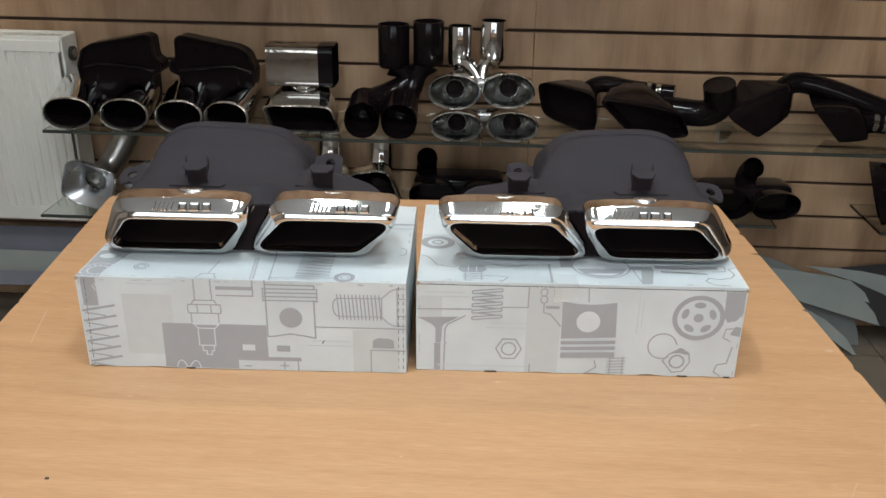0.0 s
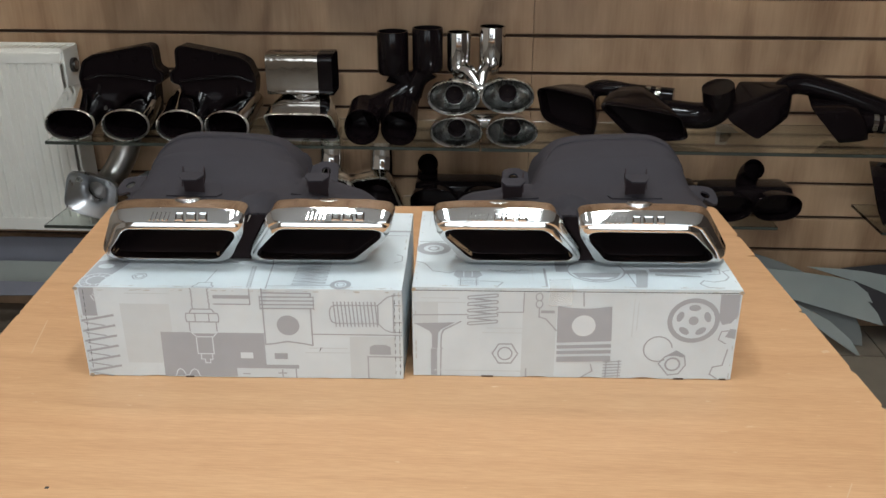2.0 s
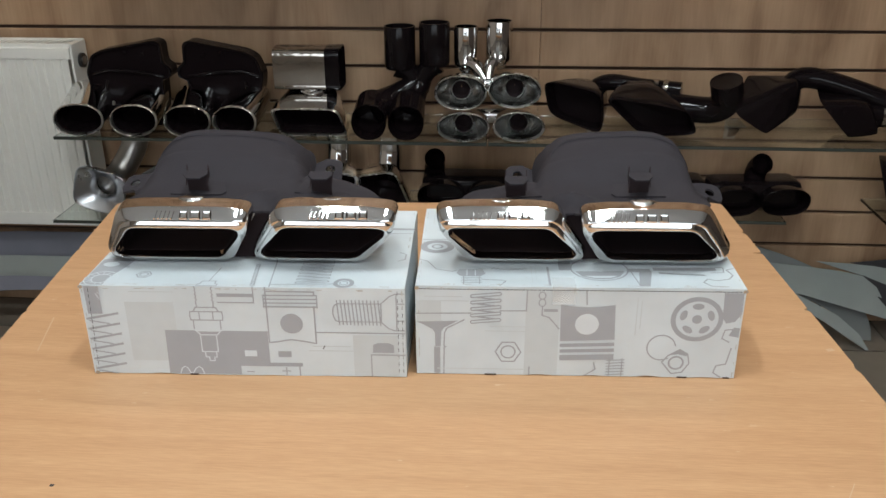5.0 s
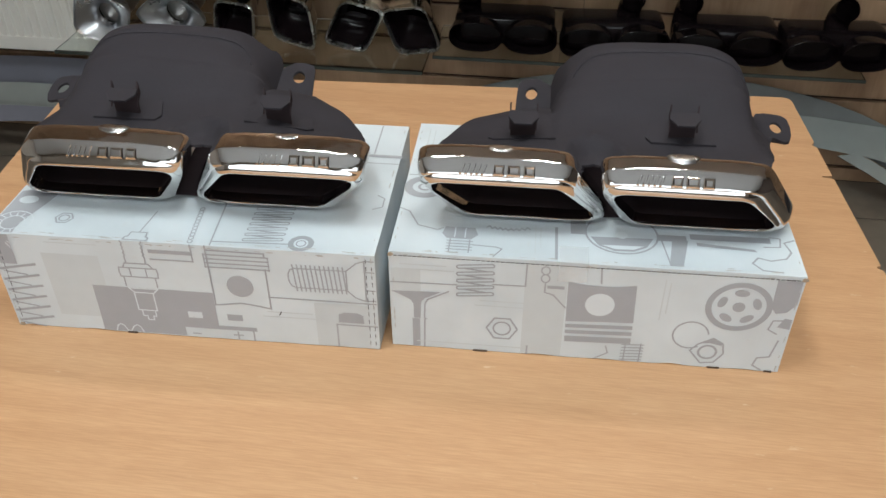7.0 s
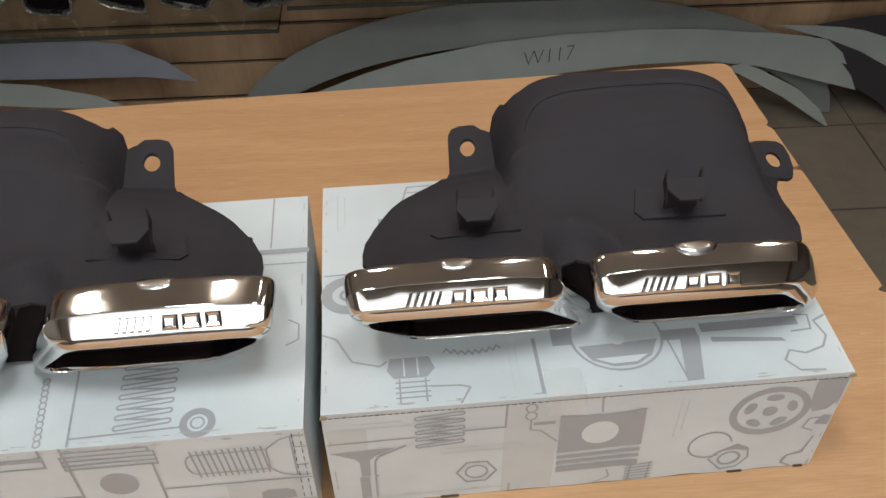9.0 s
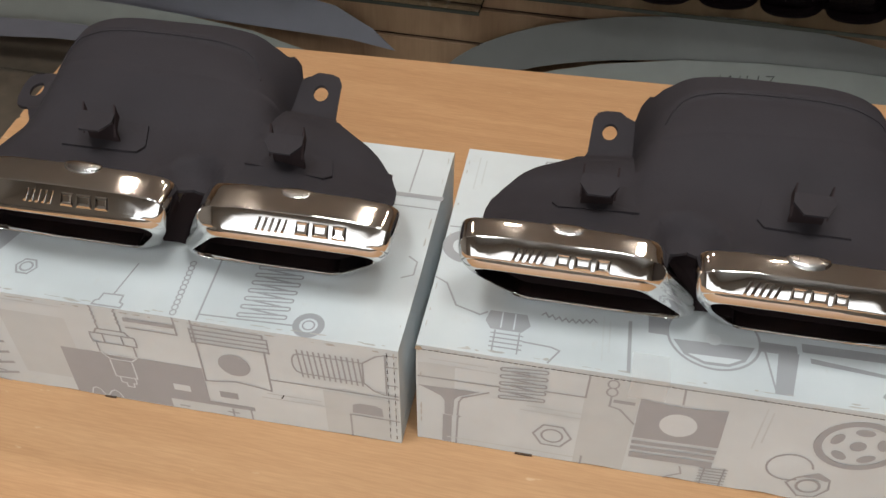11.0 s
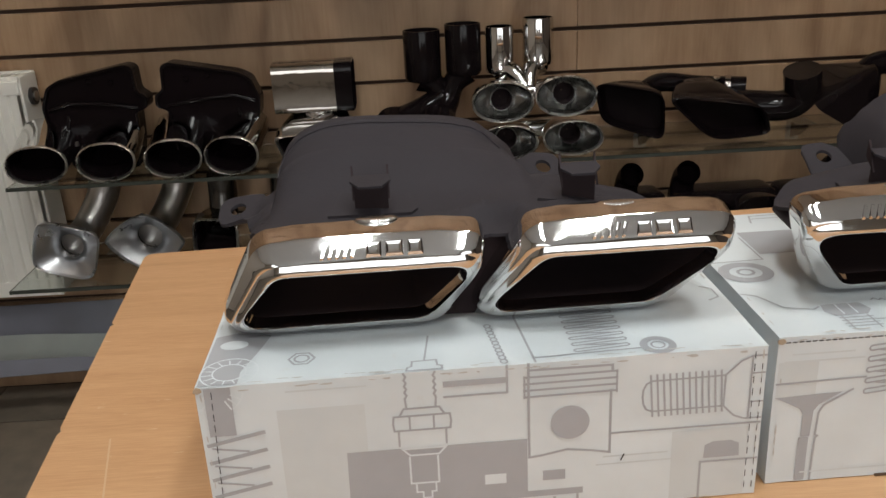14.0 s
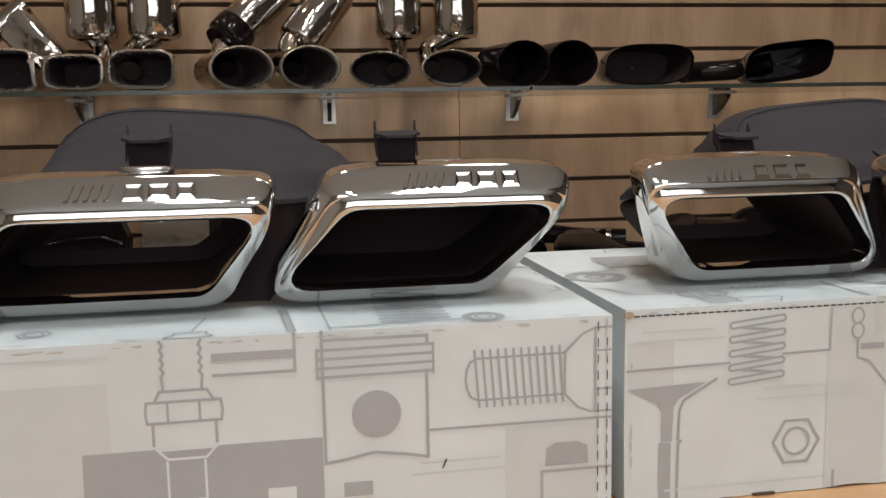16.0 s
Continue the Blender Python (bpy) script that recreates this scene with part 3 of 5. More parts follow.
    for loop in (outline, *holes):
        vs = [bm.verts.new((x, y, 0)) for x, y in loop]
        edges += [bm.edges.new((vs[i], vs[(i + 1) % len(vs)])) for i in range(len(vs))]
    bmesh.ops.triangle_fill(bm, edges=edges, use_beauty=True)
    for k in range(1, 62):
        c = -0.012 + 0.005 * k
        if c < 0.29:
            bmesh.ops.bisect_plane(bm, geom=bm.verts[:] + bm.edges[:] + bm.faces[:], plane_co=(c, 0, 0), plane_no=(1, 0, 0))
        c = 0.050 + 0.0045 * k
        if c < 0.2:
            bmesh.ops.bisect_plane(bm, geom=bm.verts[:] + bm.edges[:] + bm.faces[:], plane_co=(0, c, 0), plane_no=(0, 1, 0))
    for k in range(19):
        bmesh.ops.bisect_plane(bm, geom=bm.verts[:] + bm.edges[:] + bm.faces[:], plane_co=(0, 0.1355 + 0.0019 * k, 0), plane_no=(0, 1, 0))
    r = bmesh.ops.extrude_face_region(bm, geom=bm.faces[:])
    top = {v for v in r["geom"] if isinstance(v, bmesh.types.BMVert)}
    for v in bm.verts:
        v.co.z = height(v.co.x, v.co.y) + (0.0 if v in top else -0.0022)
    for v in bm.verts:
        if mirror:
            v.co.y -= 0.0045 * min(1.0, max(0.0, (0.064 - v.co.y) / 0.0115))
        v.co.x = X(v.co.x)
    sh = part("heat_shield", bm, SHIELD, root, "matt dark grey moulded heat shield", 45)
    # pressed line that follows the rear rim
    bm = bmesh.new()
    line = [(X(p.x), p.y, height(p.x, p.y) + 0.0001) for p in smooth_path([(x, y, 0) for x, y in LINE], 4)]
    pipe(bm, line, 0.0006, 6)
    part("pressed_line", bm, SHIELD, sh, "", 60)
    # clips
    for cx in (0.0975, 0.2205):
        z0 = height(cx, 0.088)
        bm = bmesh.new()
        prof = [(-0.0098, -0.004), (-0.0098, 0.0176), (0.0098, 0.0176), (0.0098, -0.004)]
        a = [(X(cx + x), 0.0835 - z * 0.06, z0 + z) for x, z in prof]
        b = [(X(cx + x), 0.0850 - z * 0.06, z0 + z) for x, z in prof]
        skin(bm, [a, b], True, True, True)
        part("clip_face", bm, LINER, sh)
        bm = bmesh.new()
        flap = [(-0.0118, -0.003), (-0.0066, -0.0112), (0.0066, -0.0112), (0.0118, -0.003), (0.0106, 0.0045), (-0.0106, 0.0045)]
        a = [(X(cx + x), 0.0815 + y, z0 + 0.0188 + 0.16 * y) for x, y in flap]
        b = [(X(cx + x), 0.0815 + y, z0 + 0.0202 + 0.16 * y) for x, y in flap]
        skin(bm, [a, b], True, True, True)
        part("clip_flap", bm, SHIELD, sh)
        for side in (-1, 1):
            bm = bmesh.new()
            wing = [(-0.004, -0.010), (0.006, -0.004), (0.005, 0.0065)]
            skin(bm, [[(X(cx + side * (0.0098 + d)), 0.0835 + y, z0 + 0.0185 + 0.2 * y + z) for y, z in wing] for d in (0.0, 0.0012)], True, True, True)
            part("clip_wing", bm, LINER, sh)
        # raised pad below each clip
        bm = bmesh.new()
        pad = [(cx - 0.026, 0.0755), (cx + 0.023, 0.0785), (cx + 0.027, 0.084), (cx + 0.023, 0.10), (cx - 0.019, 0.10)]
        a = [(X(x), y, height(x, y) - 0.001) for x, y in pad]
        b = [(X(x), y, height(x, y) + 0.0016) for x, y in pad]
        skin(bm, [a, b], True, False, True)
        part("clip_pad", bm, SHIELD, sh)
    # pressed dimple on top of each sleeve
    for xo in (0.1000, 0.2360):
        bm = bmesh.new()
        rr = []
        back = 0.0478 if mirror else 0.0522
        for gr, z in ((1.0, 0.0635), (0.97, 0.0678), (0.86, 0.0690), (0.55, 0.0695), (0.05, 0.0696)):
            rr.append([Vector((X(xo + 0.0130 * gr * math.cos(a * math.pi / 12)), back + (0.0078 if a > 12 else 0.0022) * gr * math.sin(a * math.pi / 12), z)) for a in range(24)])
        skin(bm, rr, True, False, True)
        part("locating_boss", bm, BOSS, root, "dull silver rounded boss", 50)
    # dark sheet standing in for the shade in the gap between the two tips
    bm = bmesh.new()
    w = [(-0.012, 0.0605), (-0.006, 0.0612), (0.0, 0.0615), (0.006, 0.0612), (0.012, 0.0605)]
    skin(bm, [[(X(0.1405 + 0.6 * z + x), y, z) for x, y in w] for z in (0.002, 0.025, 0.050)], False)
    bmesh.ops.solidify(bm, geom=bm.faces[:], thickness=0.0015)
    part("gap_shade_sheet", bm, LINER, root, "black sheet standing in for shade between the tips", 50)
    return root


TIPS_A = BOX_A @ pose(0, 0, BOX_H + 0.0006)
TIPS_B = BOX_B @ pose(BOX_W, -0.004, BOX_H + 0.0006)
tip_pair("exhaust_tip_pair", "chrome twin exhaust tips with grey heat shield on a carton", TIPS_A, False)
tip_pair("exhaust_tip_pair", "mirrored chrome twin exhaust tips with dark heat shield on a carton", TIPS_B, True)

# ---- printing on the cartons ----


class Drawing:
    """Flat ink shapes in millimetres on one face of a carton."""

    def __init__(self, name, root, face, seed, ink, base=0.0004):
        self.bm, self.level = bmesh.new(), base
        self.name, self.root, self.face, self.seed, self.ink = name, root, face, seed, ink

    def poly(self, pts):
        self.level += 0.000012
        self.bm.faces.new([self.bm.verts.new((x / 1000, y / 1000, self.level)) for x, y in pts])
        return self

    def rect(self, x0, y0, x1, y1):
        return self.poly([(x0, y0), (x1, y0), (x1, y1), (x0, y1)])

    def line(self, pts, w=1.1, closed=False):
        self.level += 0.000012
        P = [Vector(p) for p in pts]
        n = len(P)
        L, R = [], []
        for i, p in enumerate(P):
            a = P[i - 1] if (i > 0 or closed) else None
            b = P[(i + 1) % n] if (i < n - 1 or closed) else None
            da = (p - a).normalized() if a is not None else (b - p).normalized()
            db = (b - p).normalized() if b is not None else da
            t = (da + db)
            t = t.normalized() if t.length > 1e-6 else da
            nrm = Vector((-t.y, t.x))
            k = w / 2 / max(0.35, abs(nrm.dot(Vector((-da.y, da.x)))))
            ext = (-db * w / 2 if a is None else da * w / 2) if (a is None or b is None) else Vector((0, 0))
            L.append(p + nrm * k + ext)
            R.append(p - nrm * k + ext)
        vl = [self.bm.verts.new((q.x / 1000, q.y / 1000, self.level)) for q in L]
        vr = [self.bm.verts.new((q.x / 1000, q.y / 1000, self.level)) for q in R]
        for i in range(n if closed else n - 1):
            j = (i + 1) % n
            self.bm.faces.new((vr[i], vr[j], vl[j], vl[i]))
        return self

    def circle(self, cx, cy, r, w=1.1, sy=1.0, n=28):
        return self.line([(cx + r * math.cos(2 * math.pi * i / n), cy + r * sy * math.sin(2 * math.pi * i / n)) for i in range(n)], w, True)

    def disc(self, cx, cy, r, sy=1.0, n=28):
        return self.poly([(cx + r * math.cos(2 * math.pi * i / n), cy + r * sy * math.sin(2 * math.pi * i / n)) for i in range(n)])

    def arc(self, cx, cy, r, a0, a1, w=1.1, n=18):
        return self.line([(cx + r * math.cos(radians(a0 + (a1 - a0) * i / n)), cy + r * math.sin(radians(a0 + (a1 - a0) * i / n))) for i in range(n + 1)], w)

    def nut(self, cx, cy, r, w=1.1):
        self.line([(cx + r * math.cos(math.pi * i / 3), cy + r * math.sin(math.pi * i / 3)) for i in range(6)], w, True)
        return self.circle(cx, cy, r * 0.55, w)

    def coil(self, x0, x1, y, turns, pitch, w=1.1, fat=1.5, tilt=2.6):
        """A coil spring: slanted rounded strokes with the rear windings between them."""
        for i in range(turns):
            a, b = Vector((x0 + fat, y + pitch * i)), Vector((x1 - fat, y + pitch * i + tilt))
            ring = [(a.x + fat * math.cos(t), a.y + fat * math.sin(t)) for t in (math.pi * (0.5 + k / 6) for k in range(7))]
            ring += [(b.x + fat * math.cos(t), b.y + fat * math.sin(t)) for t in (math.pi * (1.5 + k / 6) for k in range(7))]
            self.line(ring, w, True)
            if i < turns - 1:
                for o in (0.0, -2.2):
                    self.line([(b.x - 5 + o * 2, b.y + fat), (a.x + 5 + o * 2 + 4.4, a.y + pitch - fat)], w * 0.8)
        return self

    def words(self, x0, y0, x1, y1, rows=2):
        """Lines of print too small to read, as plain bars."""
        upright = abs(y1 - y0) > abs(x1 - x0)
        for i in range(rows):
            if upright:
                x = x0 + (x1 - x0) * (i + 0.5) / rows
                self.rect(x - 0.5, y0 + 7 * i, x + 0.5, y1 - 3 * i)
            else:
                y = y0 + (y1 - y0) * (i + 0.5) / rows
                self.rect(x0 + 4 * i, y - 0.5, x1 - 6 * i, y + 0.5)
        return self

    def islands(self):
        """One drawing for each separate shape."""
        left = set(self.bm.faces)
        while left:
            todo, isle = [left.pop()], []
            while todo:
                f = todo.pop()
                isle.append(f)
                for e in f.edges:
                    for g in e.link_faces:
                        if g in left:
                            left.discard(g)
                            todo.append(g)
            d = Drawing(self.name, self.root, self.face, self.seed, self.ink)
            seen = {}
            for f in isle:
                for v in f.verts:
                    if v not in seen:
                        seen[v] = d.bm.verts.new(v.co)
                d.bm.faces.new([seen[v] for v in f.verts])
            yield d

    def done(self, whole=False):
        if not whole and self.name in ("pale_panel_print", "small_print", "white_panel_print", "crease_print", "line_print", "bracket_print", "outline_print", "small_top_print", "thread_print", "battery_print"):
            for d in list(self.islands()):
                d.done(True)
            self.bm.free()
            return None
        bm = self.bm
        for k in range(1, 14):
            bmesh.ops.bisect_plane(bm, geom=bm.verts[:] + bm.edges[:] + bm.faces[:], plane_co=(BOX_W * k / 14, 0, 0), plane_no=(1, 0, 0))
        for k in range(1, 10):
            c = BOX_H * k / 5 if self.face == "front" else BOX_D * k / 10
            bmesh.ops.bisect_plane(bm, geom=bm.verts[:] + bm.edges[:] + bm.faces[:], plane_co=(0, c, 0), plane_no=(0, 1, 0))
        for v in bm.verts:
            x, y, lift = v.co
            if self.face == "front":
                if self.seed < 2:
                    x -= 0.0032 * math.sin(math.pi * min(1, max(0, x / BOX_W)))
                v.co = (x, sag(x, y, self.seed + 5) * 0.8 - lift, y)
            else:
                v.co = (x, y, BOX_H + sag(x, y, self.seed) - 0.0006 + lift)
        me = bpy.data.meshes.new(self.name)
        for f in bm.faces:
            f.normal_update()
            if (self.face == "front" and f.normal.y > 0) or (self.face == "top" and f.normal.z < 0):
                f.normal_flip()
        bm.to_mesh(me)
        bm.free()
        me.materials.append(self.ink)
        ob = new(self.name, me)
        ob.parent = self.root
        return ob


def print_carton_a(c):
    def D(name, face="front", ink=PRINT, base=0.0004):
        return Drawing(name, c, face, 1.0, ink, base)
    D("pale_panel_print", ink=PRINT_PALE, base=0.0002).rect(42, 15, 90, 79).rect(258, 0.8, 300, 46).done()
    d = D("dark_panel_print", base=0.00025)
    d.poly([(77, 1), (149, 1), (149, 13), (178, 13), (178, 49), (78, 49)]).rect(146, 10.5, 209, 14.6).rect(186.5, 21, 199, 27.5).done()
    D("white_panel_print", ink=PRINT_WHITE, base=0.0005).rect(154, 21.5, 166, 28).line([(88, 1), (90, 7), (93, 9), (96, 7), (98, 2), (101, 2), (104, 7), (107, 9), (110, 7), (112, 1)], 1.0).done()
    d = D("battery_print")
    d.line([(206, 13), (206, 1)], 1.3).line([(193, 9), (193, 2)], 1.3).line([(189.5, 5.5), (196.5, 5.5)], 1.3).line([(155, 4.3), (161, 4.3)], 1.3).done()
    d = D("spark_plug_print")
    for x in (112.6, 128.4):
        d.line([(x + (0.55 if k % 2 else -0.55) * (1 if x < 120 else -1), 95.4 - 1.9 * k) for k in range(9)] + [(x, 74.2)], 1.2)
    d.line([(108.6, 69.6), (111, 74), (130.5, 74), (133, 69.6)], 1.2)
    d.line([(105.3, 69.4), (136, 69.4), (136.6, 64.9), (136, 60.4), (105.3, 60.4), (104.7, 64.9)], 1.2, True).line([(113.9, 69), (113.9, 60.8)], 1.1).line([(127.1, 69), (127.1, 60.8)], 1.1)
    d.line([(107.5, 60), (107.5, 51)], 1.2).line([(133.6, 60), (133.6, 51)], 1.2).done()
    d = D("spark_plug_tip_print", ink=PRINT_WHITE, base=0.0005)
    d.line([(109, 48.6), (133, 48.6), (129, 44.4), (113, 44.4)], 1.1, True).line([(112.6, 43), (112.6, 26), (128.3, 26), (128.3, 43)], 1.1).line([(115.5, 25), (115.5, 20), (119, 20), (119, 16), (124, 16), (124, 20), (126.5, 20), (126.5, 25)], 1.0).done()
    d = D("bars_print")
    d.rect(133, 85.4, 168, 89).line([(133.5, 79.5), (167.5, 79.5), (167.5, 95.5)], 1.3).done()
    d = D("piston_print")
    d.line([(179, 95.6), (179, 37), (186, 37.8), (200, 40.5), (214, 38.4), (223.5, 36.4), (223.5, 76)], 1.4).line([(180, 91.8), (224, 91.6), (224, 88)], 1.4)
    for k in range(4):
        d.line([(176.8, 87.5 - 4 * k), (226.5, 87.8 - 4 * k)], 1.3)
    d.line([(176.8, 88), (176.8, 75)], 1.0).line([(226.5, 88), (226.5, 75)], 1.0).disc(201.5, 57.8, 10.6).done()
    d = D("bolt_print")
    d.line([(246, 79.6), (242.6, 78), (241, 74.5), (240.6, 70), (241.2, 65.5), (242.8, 62), (246, 60.4)], 1.1).line([(246, 79.5), (285, 79.8)], 1.0).line([(246, 60.5), (285, 60.6)], 1.0)
    for k in range(12):
        d.line([(244.6 + 3.45 * k, 83), (246.4 + 3.45 * k, 57.5)], 1.15)
    d.line([(285, 80), (293, 88), (299, 90.6), (306, 90.6)], 1.1).line([(285, 60.6), (291, 54), (297, 51.5), (306, 51.5)], 1.1).line([(285, 80), (285, 60.6)], 1.1).line([(299, 90), (299, 52)], 1.0).line([(300, 80), (306, 80)], 1.0).line([(300, 62), (306, 62)], 1.0).done()
    D("connecting_line_print").line([(224, 48.6), (306, 48.3)], 1.2).done()
    d = D("cap_print")
    d.poly([(276, 27), (296, 27), (295.5, 35.5), (291, 37.8), (281, 37.8), (276.5, 35.5)]).line([(274.5, 1), (274.5, 24.6), (306, 24.6)], 1.3).done()
    d = D("spring_print")
    for k in range(6):
        d.line([(3, 60.5 - 11 * k), (33.5, 66.5 - 11 * k)], 2.3).line([(5, 58.5 - 11 * k), (24, 55.4 - 11 * k)], 1.2)
    d.rect(4.5, 66, 19, 95.4).done()
    D("gear_print", ink=PRINT_WHITE, base=0.0005).arc(11, 95, 9, 205, 335, 0.9).arc(11, 95, 15, 232, 345, 0.9).done()
    d = D("gear_teeth_print", ink=PRINT_WHITE, base=0.0005)
    for k in range(7):
        a = radians(235 + 16 * k)
        d.line([(11 + 9 * math.cos(a), 95 + 9 * math.sin(a)), (11 + 14.5 * math.cos(a), 95 + 14.5 * math.sin(a))], 0.9)
    d.done()
    d = D("small_print", ink=PRINT_PALE)
    d.words(56, 24, 65, 70).words(48, 88, 92, 92, 1).words(216, 26, 262, 36).done()
    d = D("crease_print", ink=PENCIL, base=0.0006)
    for k in range(13):
        d.line([(8.6 - 0.25 * k, 93 - 6.6 * k), (8.5 - 0.25 * k, 89 - 6.6 * k)], 0.5)
    for k in range(12):
        for x in (300.2, 304.4):
            d.line([(x, 93 - 7.6 * k), (x, 89.2 - 7.6 * k)], 0.45)
    d.line([(231.4, 34.5), (229.8, 31)], 0.7).done()
    # top
    d = D("washer_print", "top")
    d.circle(249, 9.3, 7.8, 4.2).circle(249, 9.3, 3.6, 1.0).done()
    D("nut_print", "top").nut(54, 24.2, 7.2, 1.3).done()
    D("plug_terminal_print", "top").line([(111, 1.2), (111.5, 4.5), (113.8, 5.5), (114.4, 11), (127.4, 11.4), (127.8, 5.5), (130.2, 4.5), (130, 1.2)], 1.2, True).line([(121, 12), (124.5, 40)], 1.1).done()
    d = D("chain_print", "top")
    for k in range(11):
        d.circle(163.5 - 0.4 * k, 4 + 4.3 * k, 1.9, 0.9, 1.15, 10)
    d.done()
    D("line_print", "top").line([(180, 1), (176, 62)], 1.3).line([(180, 5.6), (240, 7.4)], 1.2).done()
    d = D("coil_print", "top")
    d.coil(203, 234, 10, 8, 7.0, 1.1).done()
    d = D("gear_top_print", "top")
    d.poly([(1, 1), (22, 1), (22, 14), (30, 40), (34, 56), (14, 62), (2, 58)]).done()
    d = D("gear_ring_print", "top", PRINT_WHITE, 0.0005)
    d.circle(16, 14, 9, 0.9).circle(16, 14, 15.5, 0.9)
    for k in range(15):
        a = 2 * math.pi * k / 15
        d.line([(16 + 10 * math.cos(a), 14 + 10 * math.sin(a) * 0.95), (16 + 15 * math.cos(a), 14 + 13 * math.sin(a))], 0.8)
    d.disc(14, 46, 8, 0.7).done()
    d = D("bracket_print", "top")
    d.line([(262, 130), (306, 130)], 1.2).line([(262, 142), (306, 142)], 4.5).line([(283, 146), (283, 196)], 1.2).line([(296, 60), (303, 64), (303, 76), (297, 80)], 1.1).done()


def print_carton_b(c):
    def D(name, face="front", ink=PRINT, base=0.0004):
        return Drawing(name, c, face, 7.0, ink, base)
    D("pale_panel_print", ink=PRINT_PALE, base=0.0002).rect(104, 1, 136, 92).rect(1, 56, 24, 80).done()
    D("spring_print").coil(52, 80.5, 58, 5, 6.9, 1.1).done()
    D("line_print").line([(1, 66.5), (52, 67.5)], 1.2).line([(80, 70.3), (104.5, 70.8), (104.8, 91)], 1.2).line([(160, 91.5), (161, 78.5)], 1.3).done()
    d = D("valve_print")
    d.poly([(1, 57.6), (40, 59), (27, 51.6), (24.2, 47.6), (23.5, 30.8), (18.2, 30.8), (18, 45.5), (15.6, 49.6), (8, 54)]).rect(17, 1, 23, 30.4)
    d.line([(45.5, 60), (29.4, 50.8), (27.2, 46), (26.6, 31.5), (28, 30.6), (26.8, 29.5), (26.4, 1)], 1.3).done()
    D("nut_print").nut(88.3, 25.8, 12.2, 1.4).done()
    d = D("chain_print")
    d.circle(119, 87, 3.2, 1.1, 1.2, 12).circle(119.2, 79.5, 3.2, 1.1, 1.2, 12).line([(119.4, 75), (119.4, 66), (126, 64), (136, 52)], 1.3).rect(121, 70, 134, 73).done()
    d = D("piston_print")
    d.poly([(136.5, 78), (150, 76), (162, 75.3), (174, 76), (187.5, 78), (189.2, 41), (137.4, 38.5)]).poly([(137.5, 35.6), (189.2, 37.8), (189.3, 34), (137.6, 32)]).poly([(137.7, 29.4), (189.3, 31.4), (189.4, 27.6), (137.8, 25.8)]).poly([(137.9, 23.2), (189.5, 25), (189.6, 19), (138, 17.2)]).done()
    D("piston_pin_print", ink=PRINT_WHITE, base=0.0005).disc(162, 57.2, 11.2).done()
    d = D("wheel_print")
    d.circle(264.5, 64, 22.2, 4.6, 0.96, 40).disc(264.5, 64, 4.6)
    for k in range(5):
        a = math.pi / 2 + 2 * math.pi * k / 5
        d.poly([(264.5 + 13.4 * math.cos(a) + 5.6 * math.cos(b) * -math.sin(a) + 3.2 * math.sin(b) * math.cos(a), 64 + 13.4 * math.sin(a) + 5.6 * math.cos(b) * math.cos(a) + 3.2 * math.sin(b) * math.sin(a)) for b in (2 * math.pi * i / 12 for i in range(12))])
    d.done()
    d = D("rotor_print")
    d.arc(234, 33, 13.5, 10, 300, 1.3).line([(236, 17), (241, 24), (252, 31), (260, 26), (262, 16), (256, 6), (246, 4.5)], 1.3, True).circle(249.5, 16.5, 6.8, 1.8).poly([(241, 25), (252, 32), (260, 27), (259, 24), (251, 26)]).done()
    d = D("thread_print")
    for k in range(6):
        d.line([(183.5, 18 - 3.2 * k), (200, 19 - 3.2 * k)], 1.0)
    d.line([(186, 19), (186, 1)], 1.0).line([(198, 20), (198, 1)], 1.0).line([(163, 1), (173, 8), (171, 15)], 1.2).line([(109, 1), (109, 9)], 1.4).done()
    d = D("corner_gear_print")
    d.poly([(287, 92), (305, 92), (305.5, 70), (300, 62), (292, 60), (288, 66)]).poly([(296, 47), (305.5, 45), (305.5, 55), (300, 56)]).line([(297, 40), (290, 44), (292, 53), (302, 54)], 1.2).line([(300, 33), (297, 16), (288, 14), (286, 6), (293, 1.5)], 1.4).done()
    d = D("small_print", ink=PRINT_PALE)
    d.words(4, 78, 50, 87).words(66, 46, 130, 56).words(206, 46, 214, 86).words(20, 3, 104, 10, 1).done()
    d = D("perforation_print", ink=PENCIL, base=0.0006)
    for k in range(81):
        d.line([(4 + 3.7 * k, 92.6 + 0.012 * k), (6.1 + 3.7 * k, 92.6 + 0.012 * k)], 0.75)
    d.done()
    # top
    d = D("bolt_head_print", "top")
    d.poly([(40, 36), (63, 36), (66, 27), (61, 21), (42, 21), (38, 27)])
    for k in range(4):
        d.line([(43, 18 - 3.6 * k), (62, 18 - 3.6 * k)], 1.0)
    d.line([(45, 20), (45, 4)], 1.0).line([(60, 20), (60, 4)], 1.0).done()
    D("bolt_split_print", "top", PRINT_WHITE, 0.0005).line([(48, 35), (48, 23)], 0.9).line([(56, 35), (56, 23)], 0.9).done()
    D("outline_print", "top").line([(63, 14), (80, 13), (85, 11), (79, 1)], 1.2).line([(1, 58), (9, 54), (18, 36), (34, 31), (38, 34)], 1.2).line([(126, 3), (126, 42)], 2.2).done()
    d = D("gear_edge_print", "top")
    d.line([(72 + 2.1 * k, 36 + (1.8 if k % 2 else -1.2) - 0.05 * (k - 8) ** 2 * -1) for k in range(17)], 1.0).done()
    d = D("steering_wheel_print", "top")
    d.circle(176, 40, 27.5, 1.6, 0.92, 40).poly([(152, 34), (200, 36), (194, 24), (184, 18), (170, 17.5), (158, 23)]).rect(137, 36, 149, 54).done()
